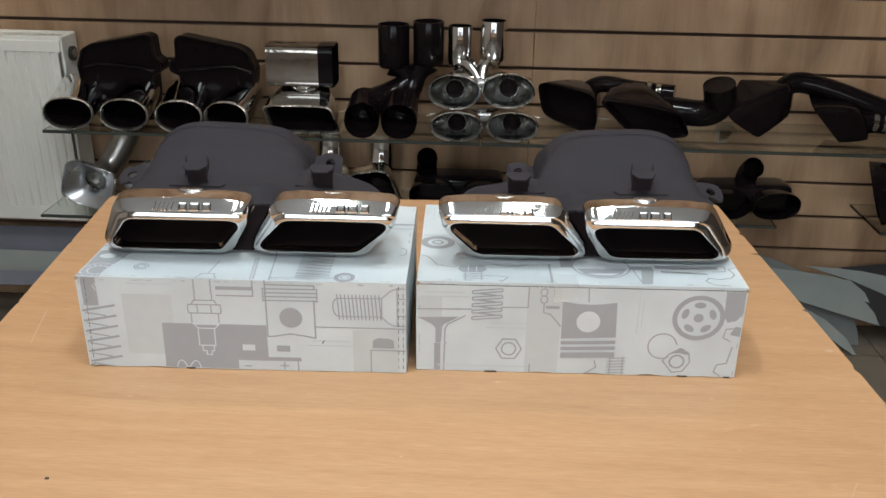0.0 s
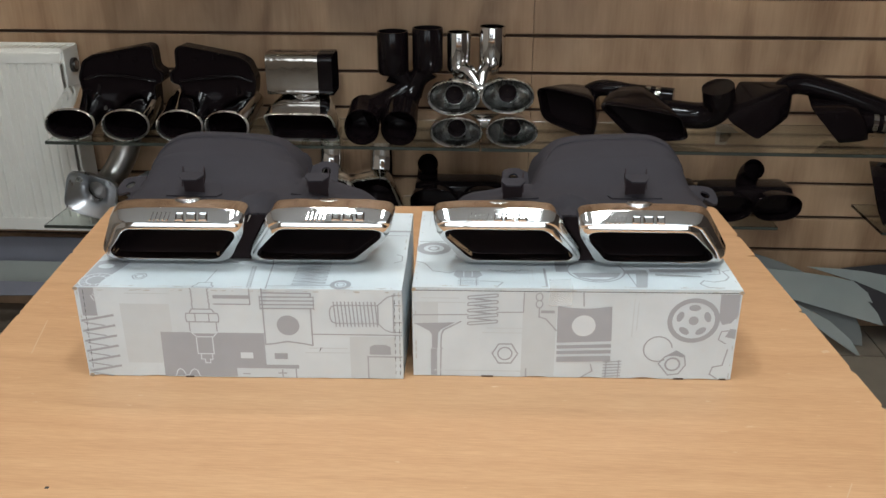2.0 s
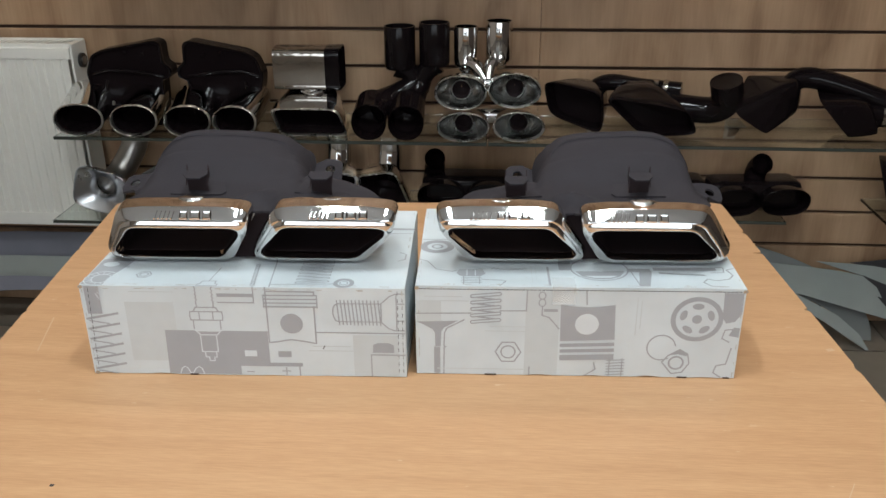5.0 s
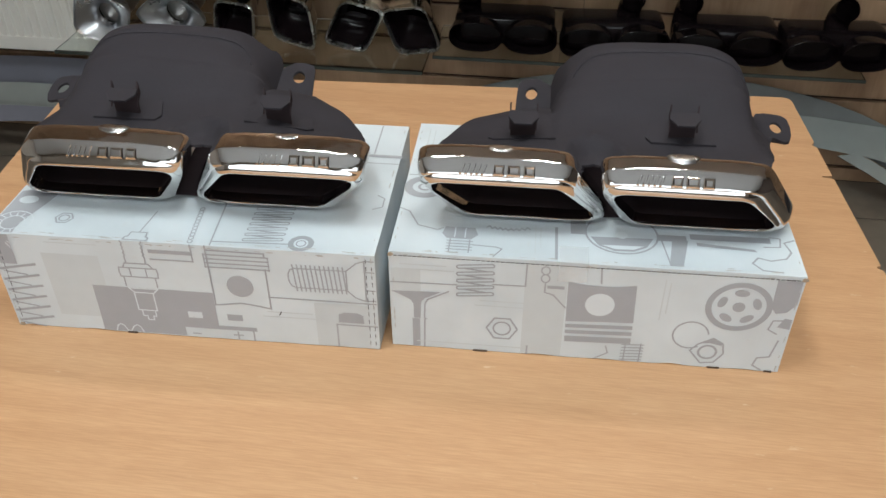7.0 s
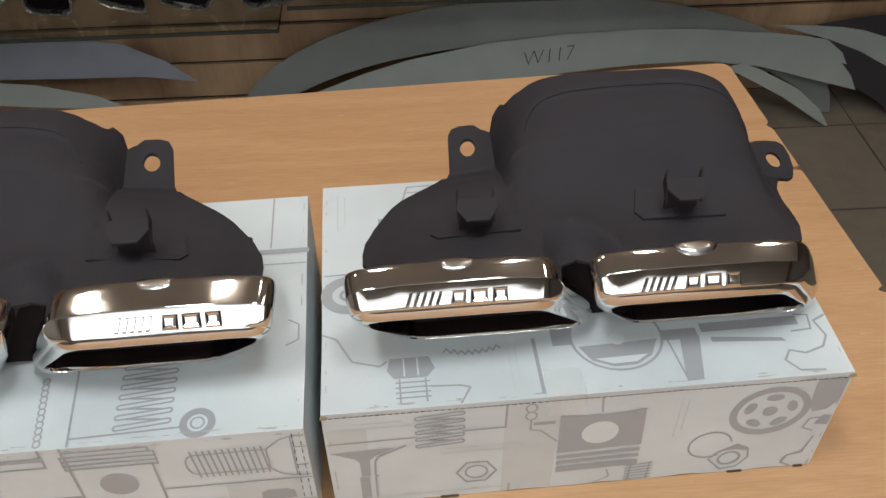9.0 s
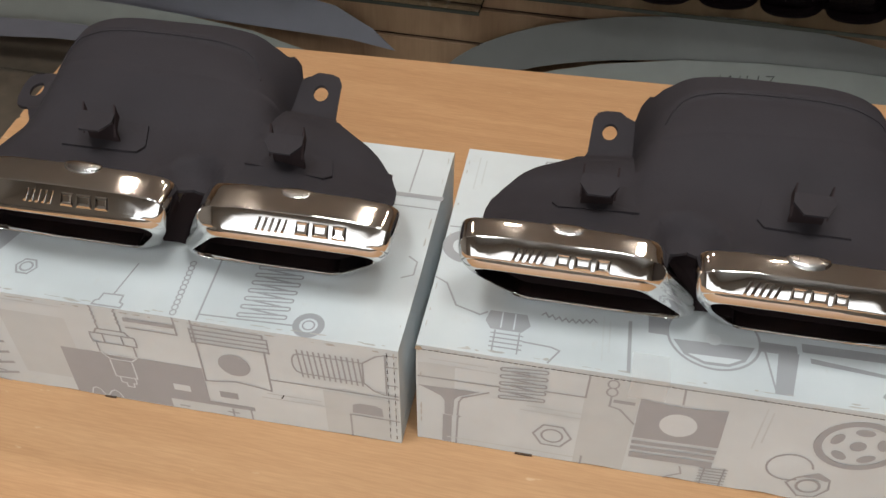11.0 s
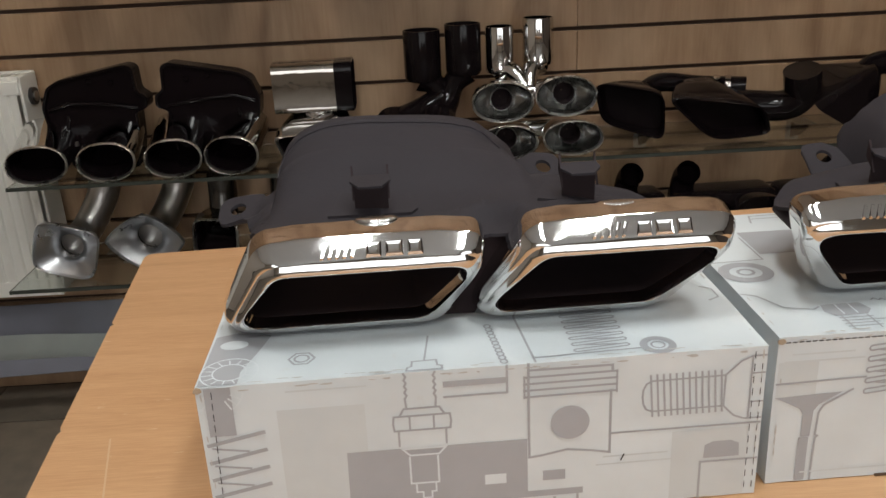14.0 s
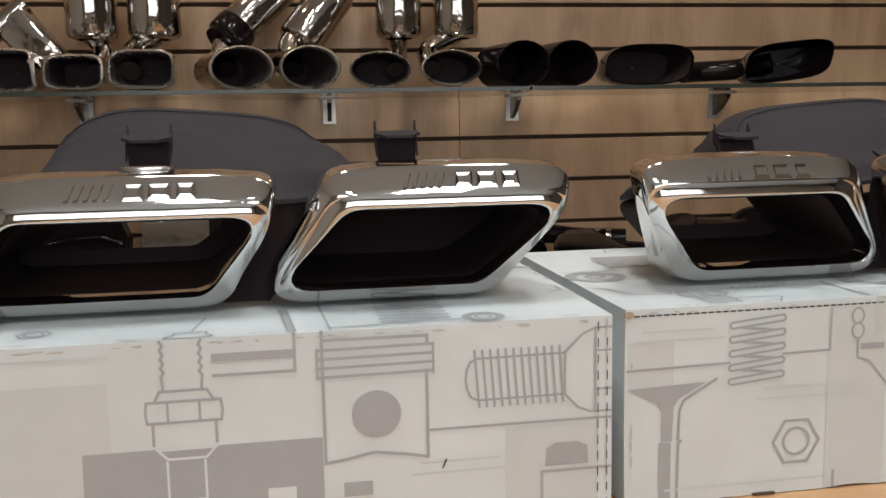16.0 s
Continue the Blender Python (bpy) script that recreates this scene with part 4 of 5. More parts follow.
    D("wheel_hub_print", "top", PRINT_WHITE, 0.0006).disc(176, 38, 4.6).poly([(160, 24), (192, 25), (184, 20), (170, 19.5)]).done()
    d = D("shaft_print", "top")
    d.rect(203, 34, 225, 42).poly([(209, 3), (219, 3), (226, 36), (214, 36)]).line([(206, 34), (210, 4)], 1.2).rect(228, 38, 288, 45).poly([(232, 34), (274, 29), (276, 26), (232, 30)]).line([(288, 46), (296, 45), (294, 34), (282, 33)], 1.2).done()
    D("squiggle_print", "top").line([(306, 44), (298, 40), (301, 28), (296, 20), (284, 16), (275, 19), (270, 12), (276, 4), (290, 3)], 1.4).done()
    d = D("disc_print", "top")
    d.circle(17, 90, 14, 7, 0.9).circle(17, 90, 5, 2.0, 0.9)
    d.done()
    d = D("engine_block_print", "top")
    d.rect(38, 118, 82, 160).line([(2, 108), (36, 109), (36, 150)], 1.2).line([(56, 178), (60, 192), (104, 194)], 1.4).line([(60, 186), (100, 187)], 1.2).done()
    d = D("small_top_print", "top", PRINT_PALE)
    d.words(8, 150, 18, 188).words(108, 8, 116, 44).done()


print_carton_a(carton_a)
print_carton_b(carton_b)
for c, spots in ((carton_a, ((0.0012, 0.0945), (0.003, 0.0012))), (carton_b, ((0.3058, 0.0935), (0.0012, 0.0935)))):
    for x, z in spots:
        bm = bmesh.new()
        q = [(-0.0022, -0.0012), (0.0005, -0.0018), (0.0026, -0.0004), (0.0018, 0.0014), (-0.0006, 0.0018), (-0.0019, 0.0008)]
        skin(bm, [[(x + u, -0.0008, z + w) for u, w in q], [(x + u * 0.6, 0.002, z + w * 0.6) for u, w in q]], True, True, True)
        part("torn_corner", bm, CARD_EDGE, c, "bare brown torn corner")
# base cuts laid on as thin strips that carry the gap's shade as colour
for c, slots in ((carton_b, ((0.066, 0.0115), (0.252, 0.0095), (0.296, 0.006))), (carton_a, ((0.095, 0.008),))):
    for x, w in slots:
        bm = boxed(x, -0.0012, 0.0, x + w, 0.0008, 0.0010)
        part("slot_shade_strip", bm, NOTCH_SHADE, c, "brown strip painted as the shaded gap of a cut slot at the base")
# scuffed spots where the print has rubbed off along the edges
WORN = plain("rubbed_card", (0.50, 0.49, 0.47), 0.85, 0, 0.25, 90)


def edge_wear(c, seed):
    rng = random.Random(seed)
    bm = bmesh.new()
    H, W, Dp = BOX_H, BOX_W, BOX_D
    def spot(p, u, v, ln, wd):
        n = 7
        ring = []
        for i in range(n):
            a = 2 * math.pi * i / n
            k = rng.uniform(0.55, 1.0)
            ring.append(bm.verts.new(p + u * (ln * k * math.cos(a)) + v * (wd * k * math.sin(a))))
        bm.faces.new(ring)
    X, Y, Z = Vector((1, 0, 0)), Vector((0, 1, 0)), Vector((0, 0, 1))
    for _ in range(26):
        x = rng.uniform(0.006, W - 0.006)
        spot(Vector((x, 0.0020 + rng.uniform(-0.0008, 0.0016), H + sag(x, 0, seed) + 0.0001)), X, Y, rng.uniform(0.0012, 0.006), rng.uniform(0.0003, 0.0009))
        x = rng.uniform(0.006, W - 0.006)
        spot(Vector((x, sag(x, H, seed + 5) * 0.8 - 0.0009, H - 0.0024 - rng.uniform(0, 0.001))), X, Z, rng.uniform(0.001, 0.005), rng.uniform(0.0003, 0.0008))
    for x in (0.0028, W - 0.0028):
        for _ in range(7):
            z = rng.uniform(0.004, H - 0.004)
            spot(Vector((x, sag(x, z, seed + 5) * 0.8 - 0.0009, z)), Z, X, rng.uniform(0.001, 0.005), rng.uniform(0.0003, 0.0007))
        for _ in range(8):
            y = rng.uniform(0.01, Dp - 0.01)
            spot(Vector((x, y, H + sag(x, y, seed) + 0.0001)), Y, X, rng.uniform(0.001, 0.005), rng.uniform(0.0003, 0.0007))
    tagged(part("edge_wear", bm, WORN, c), "", "", "", "stuff")


edge_wear(carton_a, 1.0)
edge_wear(carton_b, 7.0)
# clear tape folded over the lid's edge of the second carton
TAPE = plain("clear_tape", (0.85, 0.86, 0.86), 0.12)
TAPE.node_tree.nodes["Principled BSDF"].inputs["Alpha"].default_value = 0.12
bm = bmesh.new()
box(bm, 0.128, -0.0011, 0.078, 0.150, -0.0008, BOX_H + 0.0006)
box(bm, 0.128, -0.0011, BOX_H + 0.0006, 0.150, 0.018, BOX_H + 0.0009)
part("tape_strip", bm, TAPE, carton_b, "short strip of clear tape")

# ---- glass shelves ----
MID_Z, LOW_Z, TOP_Z = 0.594, 0.376, 1.014


def bracket(x, z, group):
    b = thing("shelf_bracket", "small metal knife bracket holding a glass shelf", "shelf bracket", group, pose(x, WALL_Y, z))
    part("back_plate", boxed(-0.015, -0.004, -0.066, 0.015, -0.0005, -0.012, 0.001), BRACKET, b)
    bm = bmesh.new()
    skin(bm, [[(sx, -0.004, -0.060), (sx, -0.004, -0.0145), (sx, -0.075, -0.0145), (sx, -0.075, -0.022), (sx, -0.04, -0.046)] for sx in (-0.0045, 0.0045)], True, True, True)
    part("arm", bm, DARK_METAL, b)
    part("flange", boxed(-0.022, -0.078, -0.0140, 0.020, -0.02, -0.0112, 0.0008), BRACKET, b)
    return b


def shelf(label, x0, x1, y0, z, supports):
    s = finish(boxed(x0, y0, z - 0.008, x1, WALL_Y - 0.006, z, 0.0012), "glass_shelf", SHELF_GLASS)
    s.visible_shadow = False
    part("front_edge", boxed(x0, y0 - 0.0013, z - 0.0078, x1, y0 - 0.0002, z - 0.0002), GLASS_EDGE, s, "green polished front edge")
    tagged(s, label, "shelf", "glass shelves")
    for x in supports:
        bracket(x, z + 0.0025, "shelf brackets")


shelf("long clear glass shelf with a green edge, full of exhaust tips", -1.055, 0.02, 2.115, MID_Z, (-0.93, -0.42))
shelf("long clear glass shelf with a green edge, full of exhaust tips", 0.024, 1.4, 2.115, MID_Z, (0.30, 0.66, 1.1))
shelf("low clear glass shelf carrying rectangular exhaust tips", -1.09, -0.205, 2.10, LOW_Z, (-0.93, -0.42))
shelf("shallow low glass shelf carrying black twin tips", -0.195, 0.78, 2.19, LOW_Z, (0.02, 0.56))
shelf("short low glass shelf carrying a black angular tip", 1.03, 1.5, 2.17, LOW_Z, (1.3,))
shelf("high clear glass shelf with a green edge", -1.25, 0.245, 2.105, TOP_Z, (-1.057, -0.643, -0.137))
shelf("high clear glass shelf with a green edge", 0.249, 1.5, 2.105, TOP_Z, (0.27, 0.749, 1.2))

# ---- things on the shelves ----


def place_ring(ring, y, roll=0.0, scale=1.0, dx=0.0, dz=0.0, slash=0.0, rake=0.0):
    c, s = math.cos(radians(roll)), math.sin(radians(roll))
    out = []
    for x, z in ring:
        x, z = x * scale, z * scale
        X, Z = x * c - z * s, x * s + z * c
        out.append(Vector((X + dx, y + slash * X + rake * Z, Z + dz)))
    return out


def tip_parts(root, w, h, e, length, mat, roll=0.0, shear=0.0, slash=0.0, rake=0.0, lip=0.005, taper=0.8, at=(0, 0, 0), rise=0.0, hole=0.0, n=32, inside=None):
    """Mouth, sleeve and dark inside of one display tip, its mouth at the given place and its body running back."""
    base = superring(w, h, e, shear, n)
    inner = superring(w - 2 * lip, h - 2 * lip, e, shear, n)
    def R(y, sc=1.0, f=1.0, dz=0.0, shape=base):
        return [p + Vector(at) for p in place_ring(shape, y, roll, sc, 0, dz, slash * f, rake * f)]
    half = superring(w - lip, h - lip, e, shear, n)
    quarter = superring(w - 1.5 * lip, h - 1.5 * lip, e, shear, n)
    bm = bmesh.new()
    skin(bm, [R(lip * 2.2, 0.99, 1.0, 0.0, inner), R(lip * 0.9, 1.0, 1.0, 0.0, inner), R(-lip * 0.05, 1.0, 1.0, 0.0, quarter), R(-lip * 0.4, 1.0, 1.0, 0.0, half), R(lip * 0.05), R(lip)])
    part("lip", bm, RIM_CHROME if mat in (CHROME, OLD_CHROME) else mat, root, "", 70)
    bm = bmesh.new()
    skin(bm, [R(lip), R(length * 0.35, 1.0, 0.6, rise * 0.2), R(length * 0.7, (1 + taper) / 2, 0.2, rise * 0.6), R(length, taper, 0.0, rise), R(length + 0.004, taper * 0.6, 0.0, rise)])
    part("sleeve", bm, mat, root, "", 70)
    if hole:
        # a funnel running to a round inner pipe with its own bright edge
        def C(y, q):
            return [p + Vector(at) for p in place_ring(superring(2 * q, 2 * q, 2, 0, n), y, 0, 1.0, 0, 0, 0, rake * 0.5)]
        bm = bmesh.new()
        skin(bm, [R(lip * 2.1, 0.985, 1.0, 0.0, inner), R(length * 0.34, 0.86, 0.6, 0.0, inner), C(length * 0.46, hole * 1.04)])
        part("inner_cone", bm, INNER_CHROME, root, "", 70)
        bm = bmesh.new()
        skin(bm, [C(length * 0.46, hole * 1.04), C(length * 0.38, hole * 1.05), C(length * 0.365, hole), C(length * 0.39, hole * 0.95)])
        part("inner_pipe", bm, RIM_CHROME, root, "", 70)
        bm = bmesh.new()
        skin(bm, [C(length * 0.39, hole * 0.95), C(length * 0.8, hole * 0.9), C(length * 0.81, hole * 0.05)])
        part("bore", bm, LINER, root, "", 70)
        return
    bm = bmesh.new()
    skin(bm, [R(lip * 2.1, 0.985, 1.0, 0.0, inner), R(length * 0.45, 0.98, 0.5, rise * 0.25, inner), R(length * 0.85, (1 + taper) / 2 * 0.96, 0.15, rise * 0.8, inner), R(length * 0.86, 0.02, 0.15, rise * 0.8)])
    part("liner", bm, inside or LINER, root, "", 70)


def low_point(w, h, e, roll, shear):
    return min(p.z for p in place_ring(superring(w, h, e, shear, 48), 0, roll))


def shelf_tip(name, label, group, x, y, zs, w, h, e=2.0, length=0.12, mat=None, roll=0.0, shear=0.0, slash=0.0, rake=0.0, yaw=0.0, taper=0.8, lip=0.005, neck=None, neck_r=0.022, neck_mat=None, rise=0.0, inside=None):
    zc = zs - low_point(w, h, e, roll, shear) + 0.0006
    root = thing(name, label, "exhaust tip", group, pose(x, y, zc, 0, 0, yaw))
    tip_parts(root, w, h, e, length, mat or OLD_CHROME, roll, shear, slash, rake, lip, taper, rise=rise, inside=inside)
    if neck:
        bm = bmesh.new()
        pipe(bm, smooth_path(neck, 5), neck_r, 18)
        part("inlet_pipe", bm, neck_mat or mat or OLD_CHROME, root, "", 60)
    return root


# middle shelf: four oval tips
for x, w, yw in ((-0.990, 0.122, 6), (-0.850, 0.117, 4), (-0.715, 0.116, 3), (-0.598, 0.112, -4)):
    shelf_tip("oval_exhaust_tip", "polished chrome oval exhaust tip lying on a glass shelf", "oval tips", x, 2.125, MID_Z, w, 0.079, 2.2, 0.13, CHROME, rake=0.13, yaw=yw, taper=0.96, lip=0.0050, rise=0.034, inside=HOUSING)


def casing(x0, flip, label):
    """Gloss black finisher housing with rounded outline, side lug and clip marks."""
    s = -1 if flip else 1
    c = thing("finisher_housing", label, "finisher", "black housings", pose(x0, 2.215, MID_Z + 0.001))
    o = [(-0.100, 0.10), (-0.104, 0.135), (-0.088, 0.176), (-0.062, 0.190), (0.078, 0.216), (0.094, 0.208), (0.096, 0.160), (0.113, 0.150), (0.114, 0.126), (0.100, 0.120), (0.090, 0.118), (0.088, 0.06), (0.078, 0.0), (-0.058, 0.0), (-0.076, 0.045)]
    edge = rounded_outline([(s * x, z) for x, z in o], 0.008, 3)
    bm = extrude_outline(edge, 0.042)
    bmesh.ops.rotate(bm, verts=bm.verts, matrix=Matrix.Rotation(radians(90), 3, "X"))
    bmesh.ops.translate(bm, verts=bm.verts, vec=(0, 0.062, 0))
    part("shell", bm, HOUSING, c, "", 40)
    bm = bmesh.new()
    skin(bm, [[(x * k, y, 0.105 + (z - 0.105) * k) for x, z in edge] for k, y in ((1.0, 0.022), (1.012, 0.016), (1.0, 0.011), (0.955, 0.012), (0.945, 0.021))])
    part("rim", bm, GLOSS_BLACK, c, "glossy raised rim", 60)
    bm = bmesh.new()
    pipe(bm, [(s * -0.092, 0.020, 0.128), (s * -0.05, 0.014, 0.142), (s * 0.02, 0.013, 0.138), (s * 0.092, 0.020, 0.126)], 0.0045, 8)
    part("rib", bm, GLOSS_BLACK, c, "", 60)
    bm = bmesh.new()
    pipe(bm, [(s * -0.06, 0.020, 0.012), (s * -0.066, 0.015, 0.06), (s * -0.055, 0.020, 0.115)], 0.004, 8)
    part("rib", bm, GLOSS_BLACK, c, "", 60)
    for dx, dz in ((-0.05, 0.055), (0.055, 0.05), (0.0, 0.185), (0.045, 0.18)):
        part("clip", boxed(s * dx - 0.005, 0.014, dz - 0.005, s * dx + 0.005, 0.022, dz + 0.005, 0.001), BRACKET if dz < 0.1 else GLOSS_BLACK, c)
    return c


casing(-0.893, False, "gloss black plastic exhaust finisher housing")
casing(-0.648, True, "mirrored gloss black plastic exhaust finisher housing")

# trapezoid chrome tip with a square upper sleeve
t = shelf_tip("trapezoid_exhaust_tip", "chrome trapezoid exhaust tip with a square upper sleeve", "", -0.418, 2.15, MID_Z, 0.170, 0.068, 7, 0.11, CHROME, shear=-0.42, rake=0.15, taper=0.70, lip=0.0048, rise=0.040, inside=HOUSING)
bm = bmesh.new()
pipe(bm, smooth_path([(0.0, 0.106, 0.034), (-0.006, 0.112, 0.050), (-0.012, 0.115, 0.075)], 5), [0.030, 0.036, 0.040, 0.036, 0.032, 0.030, 0.030, 0.031, 0.034, 0.038, 0.040], 18)
part("neck", bm, CHROME, t, "", 60)
bm = bmesh.new()
rr = [[Vector((x, 0.115 + p[0], 0.113 + p[1])) for p in superring(0.085, 0.104, 7)] for x in (-0.098, -0.095, 0.032)]
skin(bm, rr, True, True, False)
part("upper_sleeve", bm, SLEEVE_CHROME, t, "", 50)
bm = bmesh.new()
rr = [[Vector((x, 0.115 + p[0] * k, 0.113 + p[1] * k)) for p in superring(0.085, 0.104, 7)] for x, k in ((0.032, 1.0), (0.068, 1.02), (0.070, 0.96), (0.03, 0.94))]
skin(bm, rr)
part("upper_collar", bm, GLOSS_BLACK, t, "gloss black collar", 50)

# black twin tips with two upright pipes


def upright_sleeve(root, px, yb, top, r, drop, mat):
    bm = bmesh.new()
    skin(bm, [[Vector((px + q * math.cos(a * math.pi / 12), yb + q * math.sin(a * math.pi / 12), z)) for a in range(24)] for q, z in ((r * 0.6, top - drop - 0.012), (r * 0.92, top - drop - 0.008), (r, top - drop), (r, top - 0.002), (r * 0.98, top), (r * 0.9, top), (r * 0.88, top - 0.06), (r * 0.1, top - 0.06))])
    part("upright_sleeve", bm, mat, root, "", 40)


def chrome_twin(label, x, y, zs, mouths, stacks, length):
    """Two oval cups side by side, with upright pipes whose necks meet between the cups."""
    root = thing("twin_exhaust_tip", label, "exhaust tip", "chrome twin tips", pose(x, y, zs + 0.0006))
    for mx, mz, w, h in mouths:
        tip_parts(root, w, h, 2.1, length, CHROME, rake=0.22, lip=0.0042, at=(mx, 0, mz), taper=0.72, hole=0.0225)
    bm = bmesh.new()
    pipe(bm, [(mouths[0][0], length * 1.14, mouths[0][1]), (mouths[1][0], length * 1.14, mouths[1][1])], 0.021, 18)
    part("cross_pipe", bm, CHROME, root, "", 60)
    for px, top, r in stacks:
        bm = bmesh.new()
        pipe(bm, smooth_path([((px + 0.016) * 0.10 - 0.004, length * 0.95, mouths[0][1] + 0.012), (px * 0.5 - 0.006, 0.105, mouths[0][1] + 0.046), (px, 0.125, top - 0.095)], 4), [0.014, 0.015, 0.016, 0.017, 0.018, 0.020, 0.022, 0.024, 0.026], 18)
        part("neck", bm, CHROME, root, "", 60)
        upright_sleeve(root, px, 0.125, top, r, 0.088, CHROME)
    return root


def black_twin(label, x, y, zs, mouths, stacks, hub):
    """Two round tips and two upright pipes, all joined in one forked piece."""
    root = thing("twin_exhaust_tip", label, "exhaust tip", "", pose(x, y, zs + 0.0006))
    for mx, mz, w, h in mouths:
        tip_parts(root, w, h, 2.2, 0.075, GLOSS_BLACK, rake=0.12, lip=0.003, at=(mx, 0, mz), taper=0.94, rise=0.022, inside=HOUSING)
        bm = bmesh.new()
        pipe(bm, smooth_path([(mx, 0.060, mz + 0.014), (mx * 0.6 + hub[0] * 0.4, 0.098, mz + 0.034), (hub[0] + mx * 0.15, hub[1], hub[2])], 4), [0.039, 0.039, 0.038, 0.036, 0.033, 0.030, 0.028, 0.026, 0.026], 20)
        part("tip_branch", bm, GLOSS_BLACK, root, "", 60)
    for px, top, r in stacks:
        bm = bmesh.new()
        pipe(bm, smooth_path([(hub[0] + (px - hub[0]) * 0.1, hub[1], hub[2] - 0.016), (hub[0] + (px - hub[0]) * 0.42, hub[1] + 0.004, hub[2] + 0.024), (px, 0.125, top - 0.098)], 4), [0.024, 0.023, 0.023, 0.023, 0.024, 0.025, 0.027, 0.030, 0.033], 20)
        part("neck", bm, GLOSS_BLACK, root, "", 60)
        upright_sleeve(root, px, 0.125, top, r, 0.096, GLOSS_BLACK)
    return root


black_twin("gloss black twin exhaust tip with two upright pipes", -0.220, 2.125, MID_Z, ((-0.046, 0.044, 0.085, 0.086), (0.044, 0.043, 0.087, 0.084)), ((0.020, 0.253, 0.039), (0.106, 0.262, 0.038)), (0.064, 0.118, 0.112))
chrome_twin("lower chrome twin oval tip under another twin tip", 0.030, 2.115, MID_Z, ((-0.067, 0.037, 0.126, 0.070), (0.066, 0.040, 0.124, 0.070)), (), 0.10)
chrome_twin("upper chrome twin oval tip with two upright chrome pipes", 0.020, 2.130, MID_Z + 0.074, ((-0.064, 0.043, 0.126, 0.080), (0.064, 0.049, 0.126, 0.080)), ((-0.057, 0.178, 0.030), (0.024, 0.192, 0.033)), 0.085)


def wedge_tip(label, mouth, rear, pipes, r, clamp=None, cup=False):
    """A slash-cut angular black tip between a mouth and a rear quad, with a tail pipe."""
    root = thing("angular_exhaust_tip", label, "exhaust tip", "black angular tips")
    def ring(f, k=1.0, e=5.0):
        c = [Vector(a).lerp(Vector(b), f) for a, b in zip(mouth, rear)]
        out = []
        for u, v in superring(2 * k, 2 * k, e, 0, 36):
            u, v = (u + 1) / 2, (v + 1) / 2
            out.append(c[3].lerp(c[2], u).lerp(c[0].lerp(c[1], u), v))
        return out
    bm = bmesh.new()
    skin(bm, [ring(0.08, 0.93), ring(0.0, 0.94), ring(-0.015, 0.97), ring(0.0, 1.0), ring(0.3, 1.0), ring(0.7, 1.0, 4.0), ring(1.0, 0.96, 3.2), ring(1.12, 0.7, 2.6)], True, False, True)
    part("sleeve", bm, GLOSS_BLACK, root, "", 50)
    bm = bmesh.new()
    skin(bm, [ring(0.08, 0.93), ring(0.3, 0.9), ring(0.32, 0.1)], True, False, True)
    part("liner", bm, HOUSING, root, "", 50)
    pts = smooth_path(pipes, 6)
    bm = bmesh.new()
    pipe(bm, pts, r, 20)
    part("tail_pipe", bm, GLOSS_BLACK, root, "", 60)
    if cup:
        d = (pts[-1] - pts[-3]).normalized()
        bm = bmesh.new()
        pipe(bm, [pts[-1] - d * 0.012, pts[-1] - d * 0.008, pts[-1] + d * 0.03], [r * 1.0, r * 1.16, r * 1.16], 22)
        part("end_cup", bm, GLOSS_BLACK, root, "", 50)
    if clamp:
        i = int(clamp * (len(pts) - 1))
        d = (pts[min(i + 1, len(pts) - 1)] - pts[i - 1]).normalized()
        for o in (-0.012, 0.012):
            bm = bmesh.new()
            pipe(bm, [pts[i] + d * (o - 0.006), pts[i] + d * (o + 0.006)], r * 1.1, 22)
            part("clamp_band", bm, OLD_CHROME, root, "chrome band", 50)
    return root


wedge_tip("black angular exhaust tip with a chrome-banded tail pipe", ((0.152, 2.20, 0.730), (0.296, 2.17, 0.706), (0.302, 2.18, 0.598), (0.172, 2.21, 0.640)), ((0.212, 2.31, 0.716), (0.318, 2.30, 0.706), (0.330, 2.30, 0.630), (0.240, 2.31, 0.630)), [(0.27, 2.29, 0.680), (0.325, 2.31, 0.700), (0.407, 2.30, 0.692), (0.50, 2.27, 0.690)], 0.021, 0.86)
wedge_tip("black slash-cut angular exhaust tip with round end cup", ((0.290, 2.17, 0.700), (0.500, 2.15, 0.672), (0.535, 2.19, 0.600), (0.398, 2.17, 0.598)), ((0.325, 2.27, 0.712), (0.440, 2.28, 0.716), (0.520, 2.28, 0.650), (0.420, 2.28, 0.630)), [(0.42, 2.26, 0.660), (0.48, 2.25, 0.655), (0.565, 2.23, 0.652), (0.598, 2.21, 0.675), (0.594, 2.20, 0.705)], 0.033, None, True)
wedge_tip("black angular exhaust tip with long arched tail pipe", ((0.606, 2.17, 0.662), (0.662, 2.29, 0.736), (0.740, 2.28, 0.668), (0.696, 2.16, 0.606)), ((0.752, 2.21, 0.735), (0.778, 2.31, 0.730), (0.782, 2.31, 0.640), (0.772, 2.21, 0.645)), [(0.74, 2.26, 0.69), (0.79, 2.27, 0.725), (0.873, 2.26, 0.712), (1.00, 2.24, 0.672), (1.12, 2.23, 0.64)], 0.026)
wedge_tip("black angular exhaust tip with chrome clamp on its pipe", ((0.806, 2.17, 0.690), (0.836, 2.30, 0.698), (0.905, 2.30, 0.606), (0.888, 2.16, 0.600)), ((0.918, 2.19, 0.692), (0.925, 2.29, 0.690), (0.970, 2.29, 0.610), (0.966, 2.18, 0.598)), [(0.93, 2.235, 0.645), (0.98, 2.235, 0.642), (1.06, 2.235, 0.638), (1.18, 2.23, 0.625)], 0.027, 0.4)
